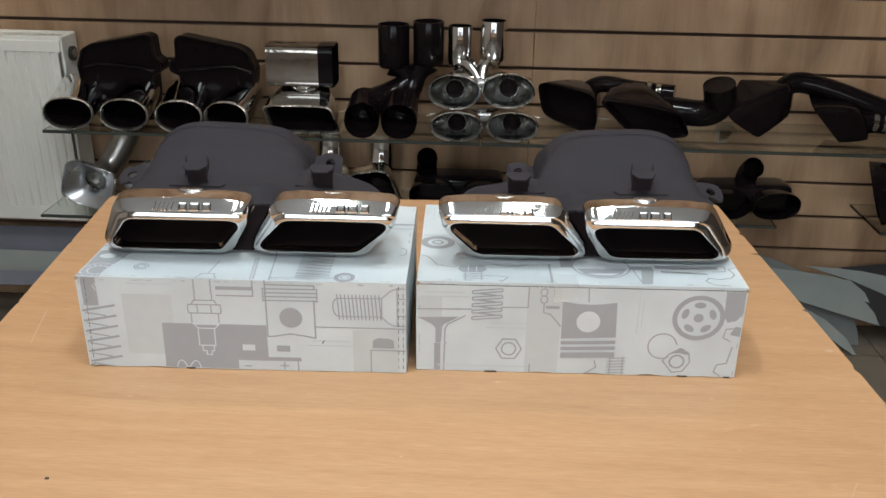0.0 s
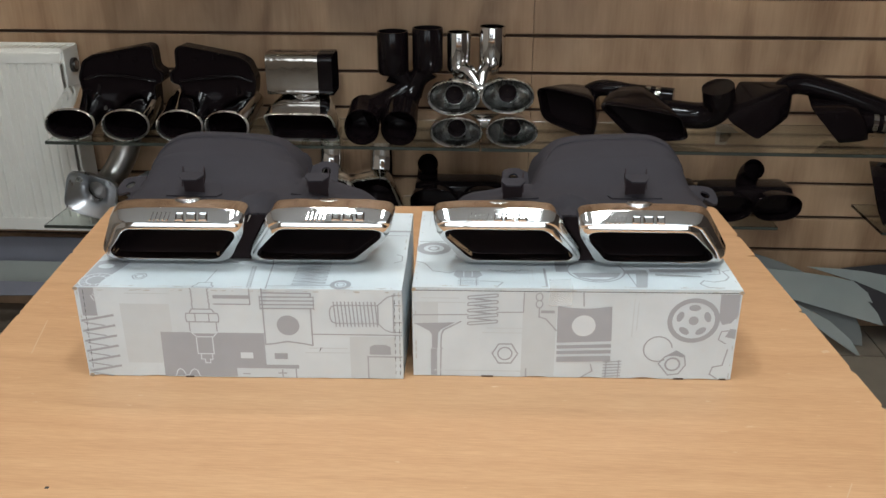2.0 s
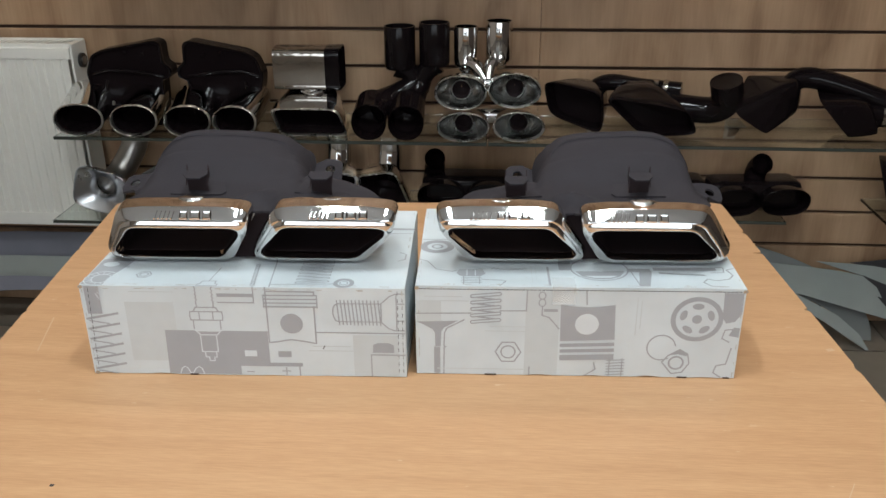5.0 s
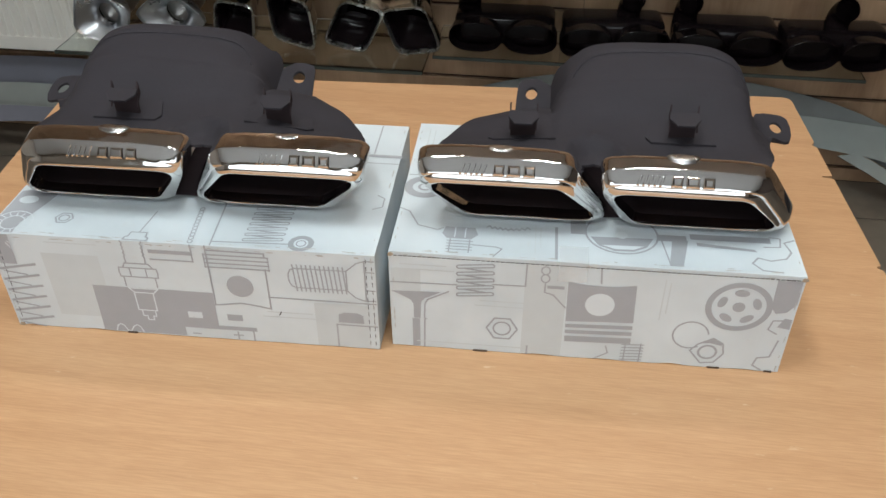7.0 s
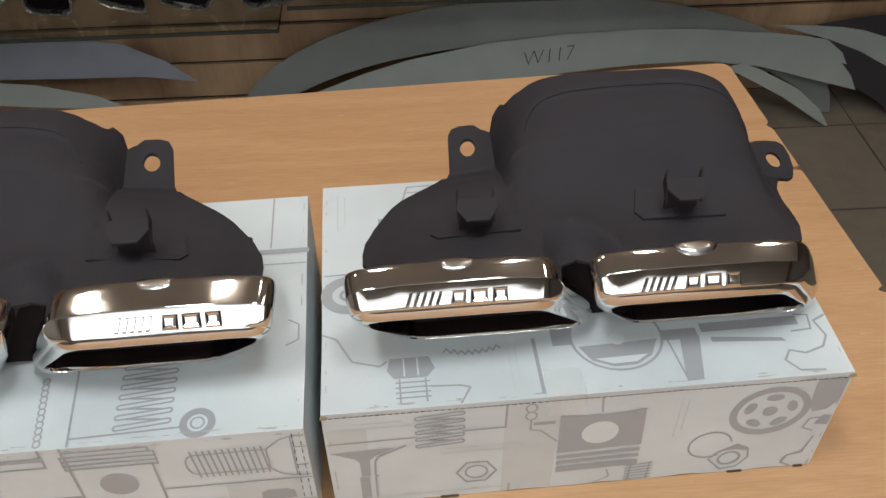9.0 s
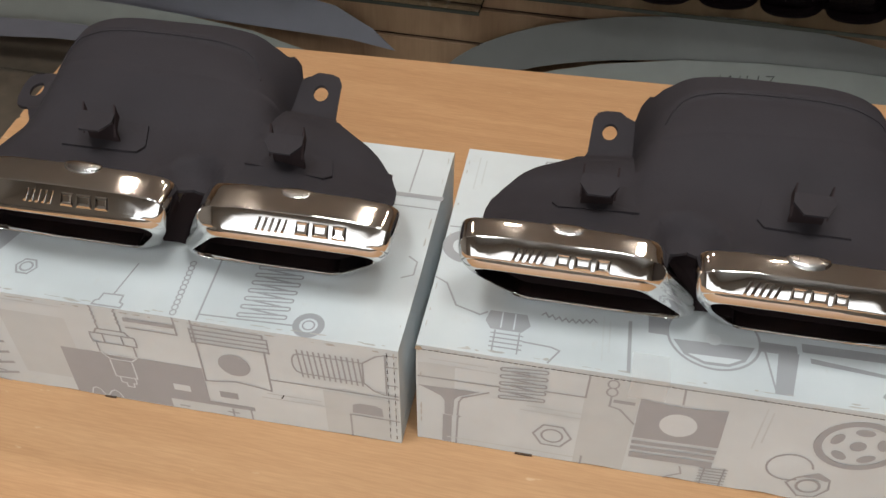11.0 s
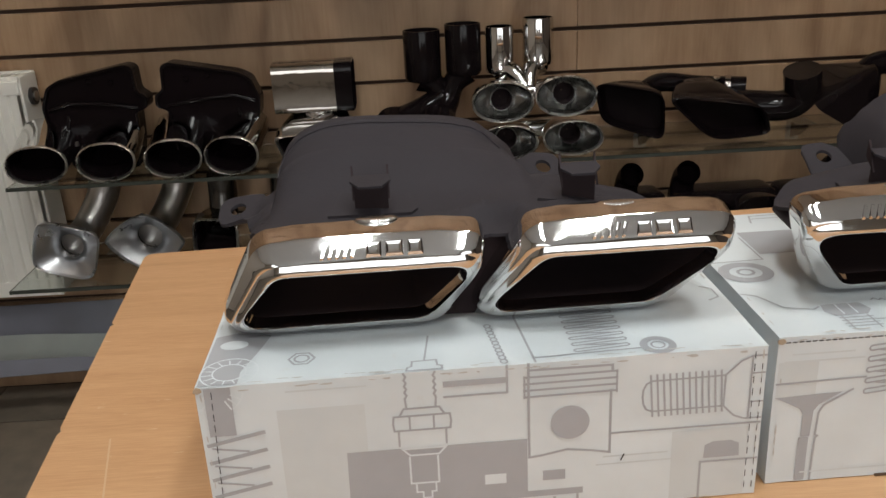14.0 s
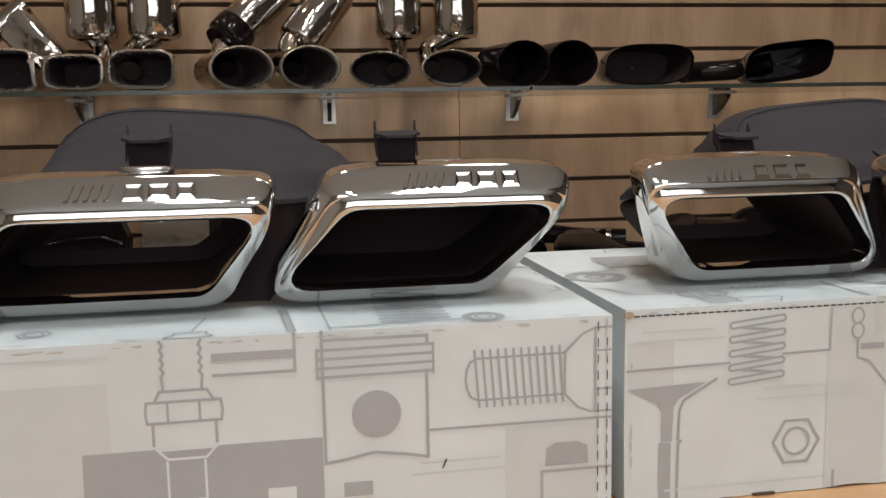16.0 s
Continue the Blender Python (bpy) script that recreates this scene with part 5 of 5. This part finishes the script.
wedge_tip("black angular exhaust tip at the low shelf level", ((0.985, 2.19, 0.525), (1.02, 2.30, 0.530), (1.07, 2.30, 0.385), (1.04, 2.18, 0.380)), ((1.12, 2.20, 0.520), (1.13, 2.30, 0.520), (1.15, 2.30, 0.400), (1.14, 2.20, 0.395)), [(1.10, 2.25, 0.46), (1.18, 2.25, 0.46), (1.26, 2.25, 0.455)], 0.028)

# low shelf: satin funnels and rectangular tips


def funnel(x, w, h, roll, e, hole, label, y=2.14):
    zc = LOW_Z - low_point(w, h, e, roll, 0) + 0.0006
    root = thing("funnel_exhaust_tip", label, "exhaust tip", "satin funnels", pose(x, y, zc, 0, 0, 0))
    base = superring(w, h, e, 0, 40)
    hr = superring(2 * hole, 2 * hole, 2, 0, 40)
    bm = bmesh.new()
    skin(bm, [place_ring(base, 0.075, roll, 0.5), place_ring(base, 0.03, roll, 0.86), place_ring(base, 0.008, roll, 0.99), place_ring(base, 0.0, roll, 1.0), place_ring(base, -0.002, roll, 0.97), place_ring(base, 0.004, roll, 0.92)])
    part("sleeve", bm, SATIN, root, "", 60)
    bm = bmesh.new()
    mid = [(a[0] * 0.35 + b[0] * 0.65, a[1] * 0.35 + b[1] * 0.65) for a, b in zip(base, hr)]
    skin(bm, [place_ring(base, 0.004, roll, 0.92), place_ring(mid, 0.020, roll, 1.0), place_ring(hr, 0.034, roll, 1.0), place_ring(hr, 0.048, roll, 0.97)])
    part("cone", bm, SATIN, root, "brushed metal inner cone", 60)
    bm = bmesh.new()
    skin(bm, [place_ring(hr, 0.048, roll, 0.97), place_ring(hr, 0.095, roll, 0.86), place_ring(hr, 0.096, roll, 0.05)])
    part("bore", bm, DARK_METAL, root, "dark pipe bore", 60)
    bm = bmesh.new()
    pipe(bm, smooth_path([(0, 0.045, 0.0), (0.018, 0.10, 0.018), (0.045, 0.135, 0.07), (0.062, 0.145, 0.118)], 6), 0.033, 18)
    part("inlet_pipe", bm, BRACKET, root, "darker bent inlet pipe", 60)


funnel(-0.975, 0.134, 0.116, -16, 4.5, 0.027, "satin metal square funnel exhaust tip with inner cone")
funnel(-0.818, 0.170, 0.128, -4, 1.35, 0.029, "satin metal diamond funnel exhaust tip with inner cone", 2.175)
for x, w, h, roll, sh, nk in ((-0.672, 0.099, 0.096, -5, -0.05, 0), (-0.532, 0.108, 0.104, -14, -0.42, 0), (-0.382, 0.108, 0.108, -12, 0.26, 1), (-0.246, 0.108, 0.106, 8, -0.30, 1)):
    shelf_tip("square_exhaust_tip", "black-lined square exhaust tip with chrome rim on a glass shelf", "square tips", x, 2.195, LOW_Z, w, h, 5.5, 0.085, CHROME, roll, sh, rake=0.2, taper=0.7, lip=0.0060, rise=0.020, inside=HOUSING,
              neck=[(0, 0.06, 0.0), (0.004, 0.09, 0.03), (0.006, 0.105, 0.075), (0.006, 0.108, 0.118)], neck_r=0.032, neck_mat=CHROME if nk else DARK_METAL)
for i, (x, yw) in enumerate(((-0.034, 0), (0.223, 4), (0.475, 2), (0.720, 5))):
    root = thing("black_twin_tip", "gloss black twin oval exhaust tip on a low glass shelf", "exhaust tip", "black twin tips", pose(x, 2.215, LOW_Z + 0.001, 0, 0, yw))
    for mx in (-0.064, 0.064):
        tip_parts(root, 0.124, 0.076, 2.4, 0.085, GLOSS_BLACK, rake=-0.15, lip=0.003, at=(mx, 0, 0.039), taper=0.86, inside=HOUSING)
    part("bridge", boxed(-0.118, 0.030, 0.006, 0.118, 0.125, 0.082, 0.026, 4), GLOSS_BLACK, root, "", 40)
    bm = bmesh.new()
    px = (-0.087, 0.035, -0.092, 0.006)[i]
    pipe(bm, smooth_path([(px, 0.08, 0.04), (px, 0.088, 0.080), (px + 0.003, 0.078, 0.110), (px + 0.004, 0.055, 0.127)], 5), 0.027, 18, False)
    part("inlet_pipe", bm, HOUSING, root, "", 60)

# high shelf


def sleeve_pipe(root, a, b, r, mat, name="rear_sleeve", square=False):
    """An open slanted sleeve with a rolled end on the back of a display tip."""
    a, b = Vector(a), Vector(b)
    d = (b - a).normalized()
    bm = bmesh.new()
    if square:
        u = d.cross(Vector((0, 1, 0))).normalized()
        w = u.cross(d)
        base = superring(2 * r, 2 * r, 6, 0, 32)
        skin(bm, [[p + (u * x + w * z) * k for x, z in base] for p, k in ((a - d * 0.008, 0.5), (a, 0.94), (a + d * 0.006, 1.0), (b, 1.0), (b, 0.9), (b - d * 0.04, 0.88))], True, True, True)
    else:
        pipe(bm, [a - d * 0.012, a, a + d * 0.004, b - d * 0.003, b, b, b - d * 0.05], [r * 0.55, r * 0.95, r, r, r * 0.98, r * 0.9, r * 0.88], 24)
    return part(name, bm, mat, root, "", 45)


def side_pipe_tip(x, y, zs, w, h, yaw, path, r, label, roll, shear):
    """Wide slash-cut black tip with a pipe running off to its side."""
    zc = zs - low_point(w, h, 3.6, roll, shear) + 0.0006
    root = thing("angular_exhaust_tip", label, "exhaust tip", "", pose(x, y, zc, 0, 0, yaw))
    tip_parts(root, w, h, 3.6, 0.10, GLOSS_BLACK, roll, shear, 0.35, 0.35, 0.003, 0.62, inside=HOUSING)
    bm = bmesh.new()
    pipe(bm, smooth_path(path, 6), r, 20)
    part("tail_pipe", bm, GLOSS_BLACK, root, "", 60)
    return root


def high_twin(label, x, mouths, stacks, e, lip):
    """Chrome twin tip with two wide upright sleeves on thin necks."""
    root = thing("twin_exhaust_tip", label, "exhaust tip", "", pose(x, 2.130, TOP_Z + 0.0006))
    for (px, top, r), (mx, mz, w, h) in zip(stacks, mouths):
        tip_parts(root, w, h, e, 0.10, OLD_CHROME, rake=0.2, lip=lip, at=(mx, 0, mz), taper=0.7)
        bm = bmesh.new()
        pipe(bm, smooth_path([(mx * 0.5, 0.05, mz), (mx * 0.35 + px * 0.1, 0.105, mz + 0.042), (px, 0.125, top - 0.112)], 4), r * 0.40, 18)
        part("neck", bm, OLD_CHROME, root, "", 60)
        upright_sleeve(root, px, 0.125, top, r, 0.108, OLD_CHROME)
    return root


LABEL = "chrome rounded rectangular exhaust tip on a high glass shelf"
t = shelf_tip("rectangular_exhaust_tip", LABEL, "rectangular tips", -0.868, 2.13, TOP_Z, 0.126, 0.074, 4.2, 0.10, OLD_CHROME, shear=0.25, rake=0.2, lip=0.008, neck=[(0.02, 0.06, 0.01), (0.0, 0.085, 0.045), (-0.02, 0.10, 0.07)], neck_r=0.02)
sleeve_pipe(t, (-0.012, 0.10, 0.062), (-0.085, 0.13, 0.155), 0.036, OLD_CHROME)
bm = bmesh.new()
pipe(bm, smooth_path([(0.045, 0.07, 0.015), (0.075, 0.10, 0.055), (0.155, 0.13, 0.135)], 5), 0.021, 18)
part("branch_pipe", bm, OLD_CHROME, t, "", 60)
t = shelf_tip("rectangular_exhaust_tip", LABEL, "rectangular tips", -0.722, 2.13, TOP_Z, 0.110, 0.080, 7, 0.10, OLD_CHROME, shear=-0.12, rake=0.2, lip=0.008)
sleeve_pipe(t, (0.062, 0.115, 0.010), (-0.012, 0.135, 0.100), 0.036, OLD_CHROME, square=True)
high_twin("chrome rectangular twin tip with two upright sleeves", -0.540, ((-0.060, 0.036, 0.106, 0.066), (0.060, 0.040, 0.118, 0.074)), ((-0.050, 0.225, 0.049), (0.068, 0.225, 0.051)), 4, 0.0075)
for x, w, black in ((-0.299, 0.106, True), (-0.172, 0.102, False)):
    t = shelf_tip("round_exhaust_tip", "round slash-cut chrome exhaust tip on a high glass shelf", "round tips", x, 2.13, TOP_Z, w, 0.082, 2, 0.13, OLD_CHROME, slash=-0.5, taper=0.95, lip=0.0055, neck=[(0.0, 0.09, 0.0), (0.01, 0.12, 0.045), (0.035, 0.13, 0.075)], neck_r=0.024, yaw=25)
    if black:
        sleeve_pipe(t, (0.018, 0.13, 0.064), (0.045, 0.135, 0.090), 0.043, GLOSS_BLACK, "collar")
        sleeve_pipe(t, (0.046, 0.135, 0.091), (0.150, 0.14, 0.185), 0.040, OLD_CHROME)
    else:
        sleeve_pipe(t, (0.034, 0.13, 0.058), (0.125, 0.14, 0.165), 0.045, OLD_CHROME)
high_twin("chrome oval twin tip with two upright chrome sleeves", 0.030, ((-0.070, 0.036, 0.118, 0.070), (0.068, 0.038, 0.118, 0.070)), ((-0.022, 0.225, 0.047), (0.096, 0.225, 0.047)), 2, 0.0048)
for x, w in ((0.240, 0.098), (0.338, 0.094)):
    shelf_tip("black_round_tip", "short gloss black round exhaust tip on a high glass shelf", "black round tips", x, 2.13, TOP_Z, w, 0.089, 2, 0.10, GLOSS_BLACK, taper=0.95, lip=0.003, yaw=25, slash=-0.45, inside=HOUSING)
shelf_tip("black_oval_tip", "wide gloss black oval exhaust tip on a high glass shelf", "", 0.497, 2.13, TOP_Z, 0.182, 0.082, 3, 0.12, GLOSS_BLACK, shear=0.25, rake=0.3, lip=0.003)
side_pipe_tip(0.800, 2.14, TOP_Z, 0.20, 0.080, -12, [(-0.02, 0.06, 0.0), (-0.09, 0.09, -0.01), (-0.16, 0.10, -0.012), (-0.20, 0.08, -0.015)], 0.022, "gloss black wide tip with side pipe on a shelf", 6, 0.5)

# ---- radiator ----
rad = thing("radiator", "white enamelled panel radiator with vertical flutes", "radiator", "", pose(-1.055, 2.27, 0.290))
bm = bmesh.new()
n, pitch = 40, 0.0235
prof = []
for i in range(n):
    for f, d in ((0.0, 0.0), (0.55, 0.0), (0.68, 0.006), (0.87, 0.006)):
        prof.append((-0.008 - (i + f) * pitch, d))
for z0, z1 in ((0.035, 0.465),):
    a = [bm.verts.new((x, y, z0)) for x, y in prof]
    b = [bm.verts.new((x, y, z1)) for x, y in prof]
    for i in range(len(prof) - 1):
        bm.faces.new((a[i], a[i + 1], b[i + 1], b[i]))
part("front_panel", bm, RAD_WHITE, rad)
bm = boxed(-0.95, -0.001, 0.462, 0.0, 0.007, 0.492, 0.002)
box(bm, -0.95, -0.001, 0.0, 0.0, 0.007, 0.038, 0.002)
part("header", bm, RAD_WHITE, rad)
part("side_panel", boxed(-0.003, 0.004, 0.004, 0.004, 0.088, 0.500, 0.002), RAD_WHITE, rad)
bm = boxed(-0.95, 0.004, 0.488, 0.002, 0.010, 0.502, 0.001)
box(bm, -0.95, 0.082, 0.488, 0.002, 0.088, 0.502, 0.001)
for i in range(60):
    box(bm, -0.945 + i * 0.0157, 0.010, 0.489, -0.945 + i * 0.0157 + 0.008, 0.082, 0.497)
part("top_grille", bm, RAD_WHITE, rad)
part("back_panel", boxed(-0.95, 0.07, 0.02, -0.004, 0.08, 0.48), RAD_WHITE, rad)
bm = bmesh.new()
pipe(bm, [(0.003, 0.048, 0.452), (0.012, 0.048, 0.452)], 0.019, 20)
part("plug_ring", bm, SATIN_BLACK, rad, "dark round end plug", 50)
bm = bmesh.new()
pipe(bm, [(0.006, 0.048, 0.452), (0.0145, 0.048, 0.452)], 0.011, 16)
part("plug_core", bm, BRACKET, rad, "", 50)
for x in (-0.8, -0.12):
    part("wall_bracket", boxed(x - 0.02, 0.078, 0.06, x + 0.02, 0.1095, 0.44, 0.002), RAD_WHITE, rad)

# ---- plastic bumper lips leaning along the foot of the wall ----


def lip_panel(x, base_y, lean, w, rise, band, mat, label, skew=0.0, tip=0.35, z=0.0, yaw=0.0):
    """An arched plastic lip with pointed ends, standing on its ends and leaning back on the wall."""
    n = 40
    outer = [(w / 2 * math.cos(math.pi * i / n) + skew * math.sin(math.pi * i / n), rise * math.sin(math.pi * i / n) ** 0.9) for i in range(n + 1)]
    inner = []
    for i in range(n - 1, 0, -1):
        a = math.pi * i / n
        inner.append(((w / 2 * 0.965) * math.cos(a) + skew * math.sin(a), max(0.003, rise * math.sin(a) ** 0.9 - band * math.sin(a) ** tip)))
    bm = extrude_outline(outer + inner, 0.005)
    ob = finish(bm, "bumper_lip", mat, None, "", 30)
    ob.matrix_basis = pose(x, base_y, z) @ pose(0, 0, 0, 0, 0, yaw) @ pose(0, 0, 0, 90 - lean, 0, 0)
    return tagged(ob, label, "bumper lip", "bumper lips")


def lip_plate(outline, base_y, lean, mat, label):
    """A cut plastic lip of a given outline along the wall and up its own slope."""
    ob = finish(extrude_outline(outline, 0.004), "bumper_lip", mat, None, "", 30)
    ob.matrix_basis = pose(0, base_y, 0) @ pose(0, 0, 0, 90 - lean, 0, 0)
    return tagged(ob, label, "bumper lip", "bumper lips")


lip_plate([(-0.36, 0.002), (-0.20, 0.115), (-0.05, 0.165), (0.05, 0.191), (0.235, 0.222), (0.418, 0.236), (0.604, 0.240), (0.74, 0.236), (0.842, 0.226), (0.922, 0.219), (0.996, 0.210), (1.050, 0.199), (1.087, 0.168), (1.100, 0.140), (1.086, 0.145), (1.112, 0.113), (1.126, 0.078), (1.035, 0.103), (0.967, 0.122), (0.895, 0.142), (0.75, 0.162), (0.60, 0.160), (0.42, 0.148), (0.235, 0.118), (0.05, 0.062), (-0.09, 0.002)], 2.215, 30, PLATE_GREEN, "pale grey-green plastic bumper lip with a notched pointed end")
lip_panel(0.36, 2.262, 22, 1.45, 0.302, 0.10, PLATE_DARK, "dark grey plastic bumper lip behind a paler one")
lip_plate([(0.93, 0.232), (1.022, 0.227), (1.085, 0.222), (1.142, 0.212), (1.219, 0.187), (1.298, 0.148), (1.38, 0.089), (1.46, 0.002), (1.335, 0.002), (1.282, 0.052), (1.200, 0.114), (1.130, 0.155), (1.053, 0.195)], 2.226, 30, PLATE_GREEN, "pale grey plastic bumper lip with a slender pointed end")
# near-black plate that follows the inner edge of the slender lip
lip_plate([(0.96, 0.204), (1.053, 0.198), (1.135, 0.165), (1.205, 0.126), (1.285, 0.066), (1.345, 0.002), (1.235, 0.002), (1.185, 0.045), (1.120, 0.088), (1.050, 0.120), (0.97, 0.145)], 2.2205, 30, PLATE_BLACK, "near-black arched plate between two paler bumper lips")
lip_plate([(0.80, 0.150), (0.84, 0.158), (0.88, 0.145), (0.978, 0.094), (1.034, 0.044), (1.058, 0.002), (1.050, 0.002), (1.006, 0.032), (0.944, 0.075), (0.87, 0.115)], 2.204, 30, PLATE_GREEN, "narrow pale grey plastic blade resting on the floor")
lip_plate([(1.02, 0.214), (1.12, 0.226), (1.25, 0.235), (1.42, 0.232), (1.60, 0.205), (1.78, 0.12), (1.86, 0.002), (1.52, 0.002), (1.40, 0.09), (1.25, 0.165), (1.12, 0.198)], 2.262, 22, PLATE_BLACK, "near-black plastic bumper lip standing behind a paler one")
lip_plate([(-1.85, 0.002), (-1.75, 0.18), (-1.60, 0.255), (-1.33, 0.267), (-0.86, 0.269), (-0.70, 0.264), (-0.60, 0.25), (-0.50, 0.205), (-0.44, 0.16), (-0.56, 0.175), (-0.75, 0.178), (-1.10, 0.185), (-1.50, 0.17), (-1.66, 0.12), (-1.72, 0.002)], 2.222, 28, PLATE_BLUE, "blue-grey plastic bumper lip leaning on the wall")
lip_plate([(-1.80, 0.002), (-1.70, 0.16), (-1.55, 0.218), (-1.32, 0.227), (-1.16, 0.227), (-0.966, 0.218), (-0.794, 0.201), (-0.66, 0.172), (-0.56, 0.13), (-0.70, 0.145), (-0.90, 0.160), (-1.20, 0.165), (-1.50, 0.15), (-1.62, 0.11), (-1.68, 0.002)], 2.155, 34, PLATE_GREEN, "pale grey plastic bumper lip in front of another")
lip_plate([(-1.75, 0.002), (-1.65, 0.15), (-1.50, 0.195), (-1.29, 0.204), (-1.03, 0.204), (-0.90, 0.196), (-0.80, 0.178), (-0.92, 0.172), (-1.05, 0.170), (-1.29, 0.163), (-1.48, 0.148), (-1.58, 0.11), (-1.64, 0.002)], 2.08, 38, PLATE_BLUE, "blue-grey plastic bumper lip standing on the floor")

# hand-written marker text on the pale lip
tx = bpy.data.curves.new("marker_text", "FONT")
tx.shear = 0.22
tx.body, tx.size, tx.extrude, tx.offset, tx.align_x = "W117", 0.049, 0.0002, -0.0012, "CENTER"
tob = new("marker_text", tx)
dg = bpy.context.evaluated_depsgraph_get()
me = bpy.data.meshes.new_from_object(tob.evaluated_get(dg))
bpy.data.objects.remove(tob)
me.materials.clear()
me.materials.append(PENCIL)
note = new("marker_text", me)
note.matrix_basis = pose(0.380, 2.215, 0) @ pose(0, 0, 0, 60, 0, 0) @ pose(0, 0.172, 0.0056, 0, 0, 6)
tagged(note, "black hand-written marker code on a grey lip", "marking")

# ---- floor tiles ----
me = None
TS, GAP = 0.303, 0.004
loose = bmesh.new()
for i in range(-9, 10):
    for j in range(-9, 9):
        x0, y0 = 0.220 + i * TS, 2.208 - 0.303 * 8 + j * TS
        x1, y1 = min(x0 + TS - GAP, ROOM[1]), min(y0 + TS - GAP, WALL_Y - 0.002)
        if x0 < ROOM[0] or x1 - x0 < 0.02 or y0 < ROOM[2] or y1 - y0 < 0.02:
            continue
        near = y0 > 0.7 and (x0 < -0.3 or x0 > 0.2)
        if near and y1 - y0 > TS - GAP - 0.001 and x1 - x0 > TS - GAP - 0.001:
            if me is None:
                ob = part("tile", boxed(0, 0, -0.004, TS - GAP, TS - GAP, 0, 0.0012), TILE, floor, m=pose(x0, y0, 0))
                me = ob.data
            else:
                ob = new("tile", me)
                ob.parent = floor
                ob.matrix_basis = pose(x0, y0, 0)
        else:
            box(loose, x0, y0, -0.004, x1, y1, 0)
ob = part("tile_field", loose, TILE, floor)
tagged(ob, "", "", "", "stuff")
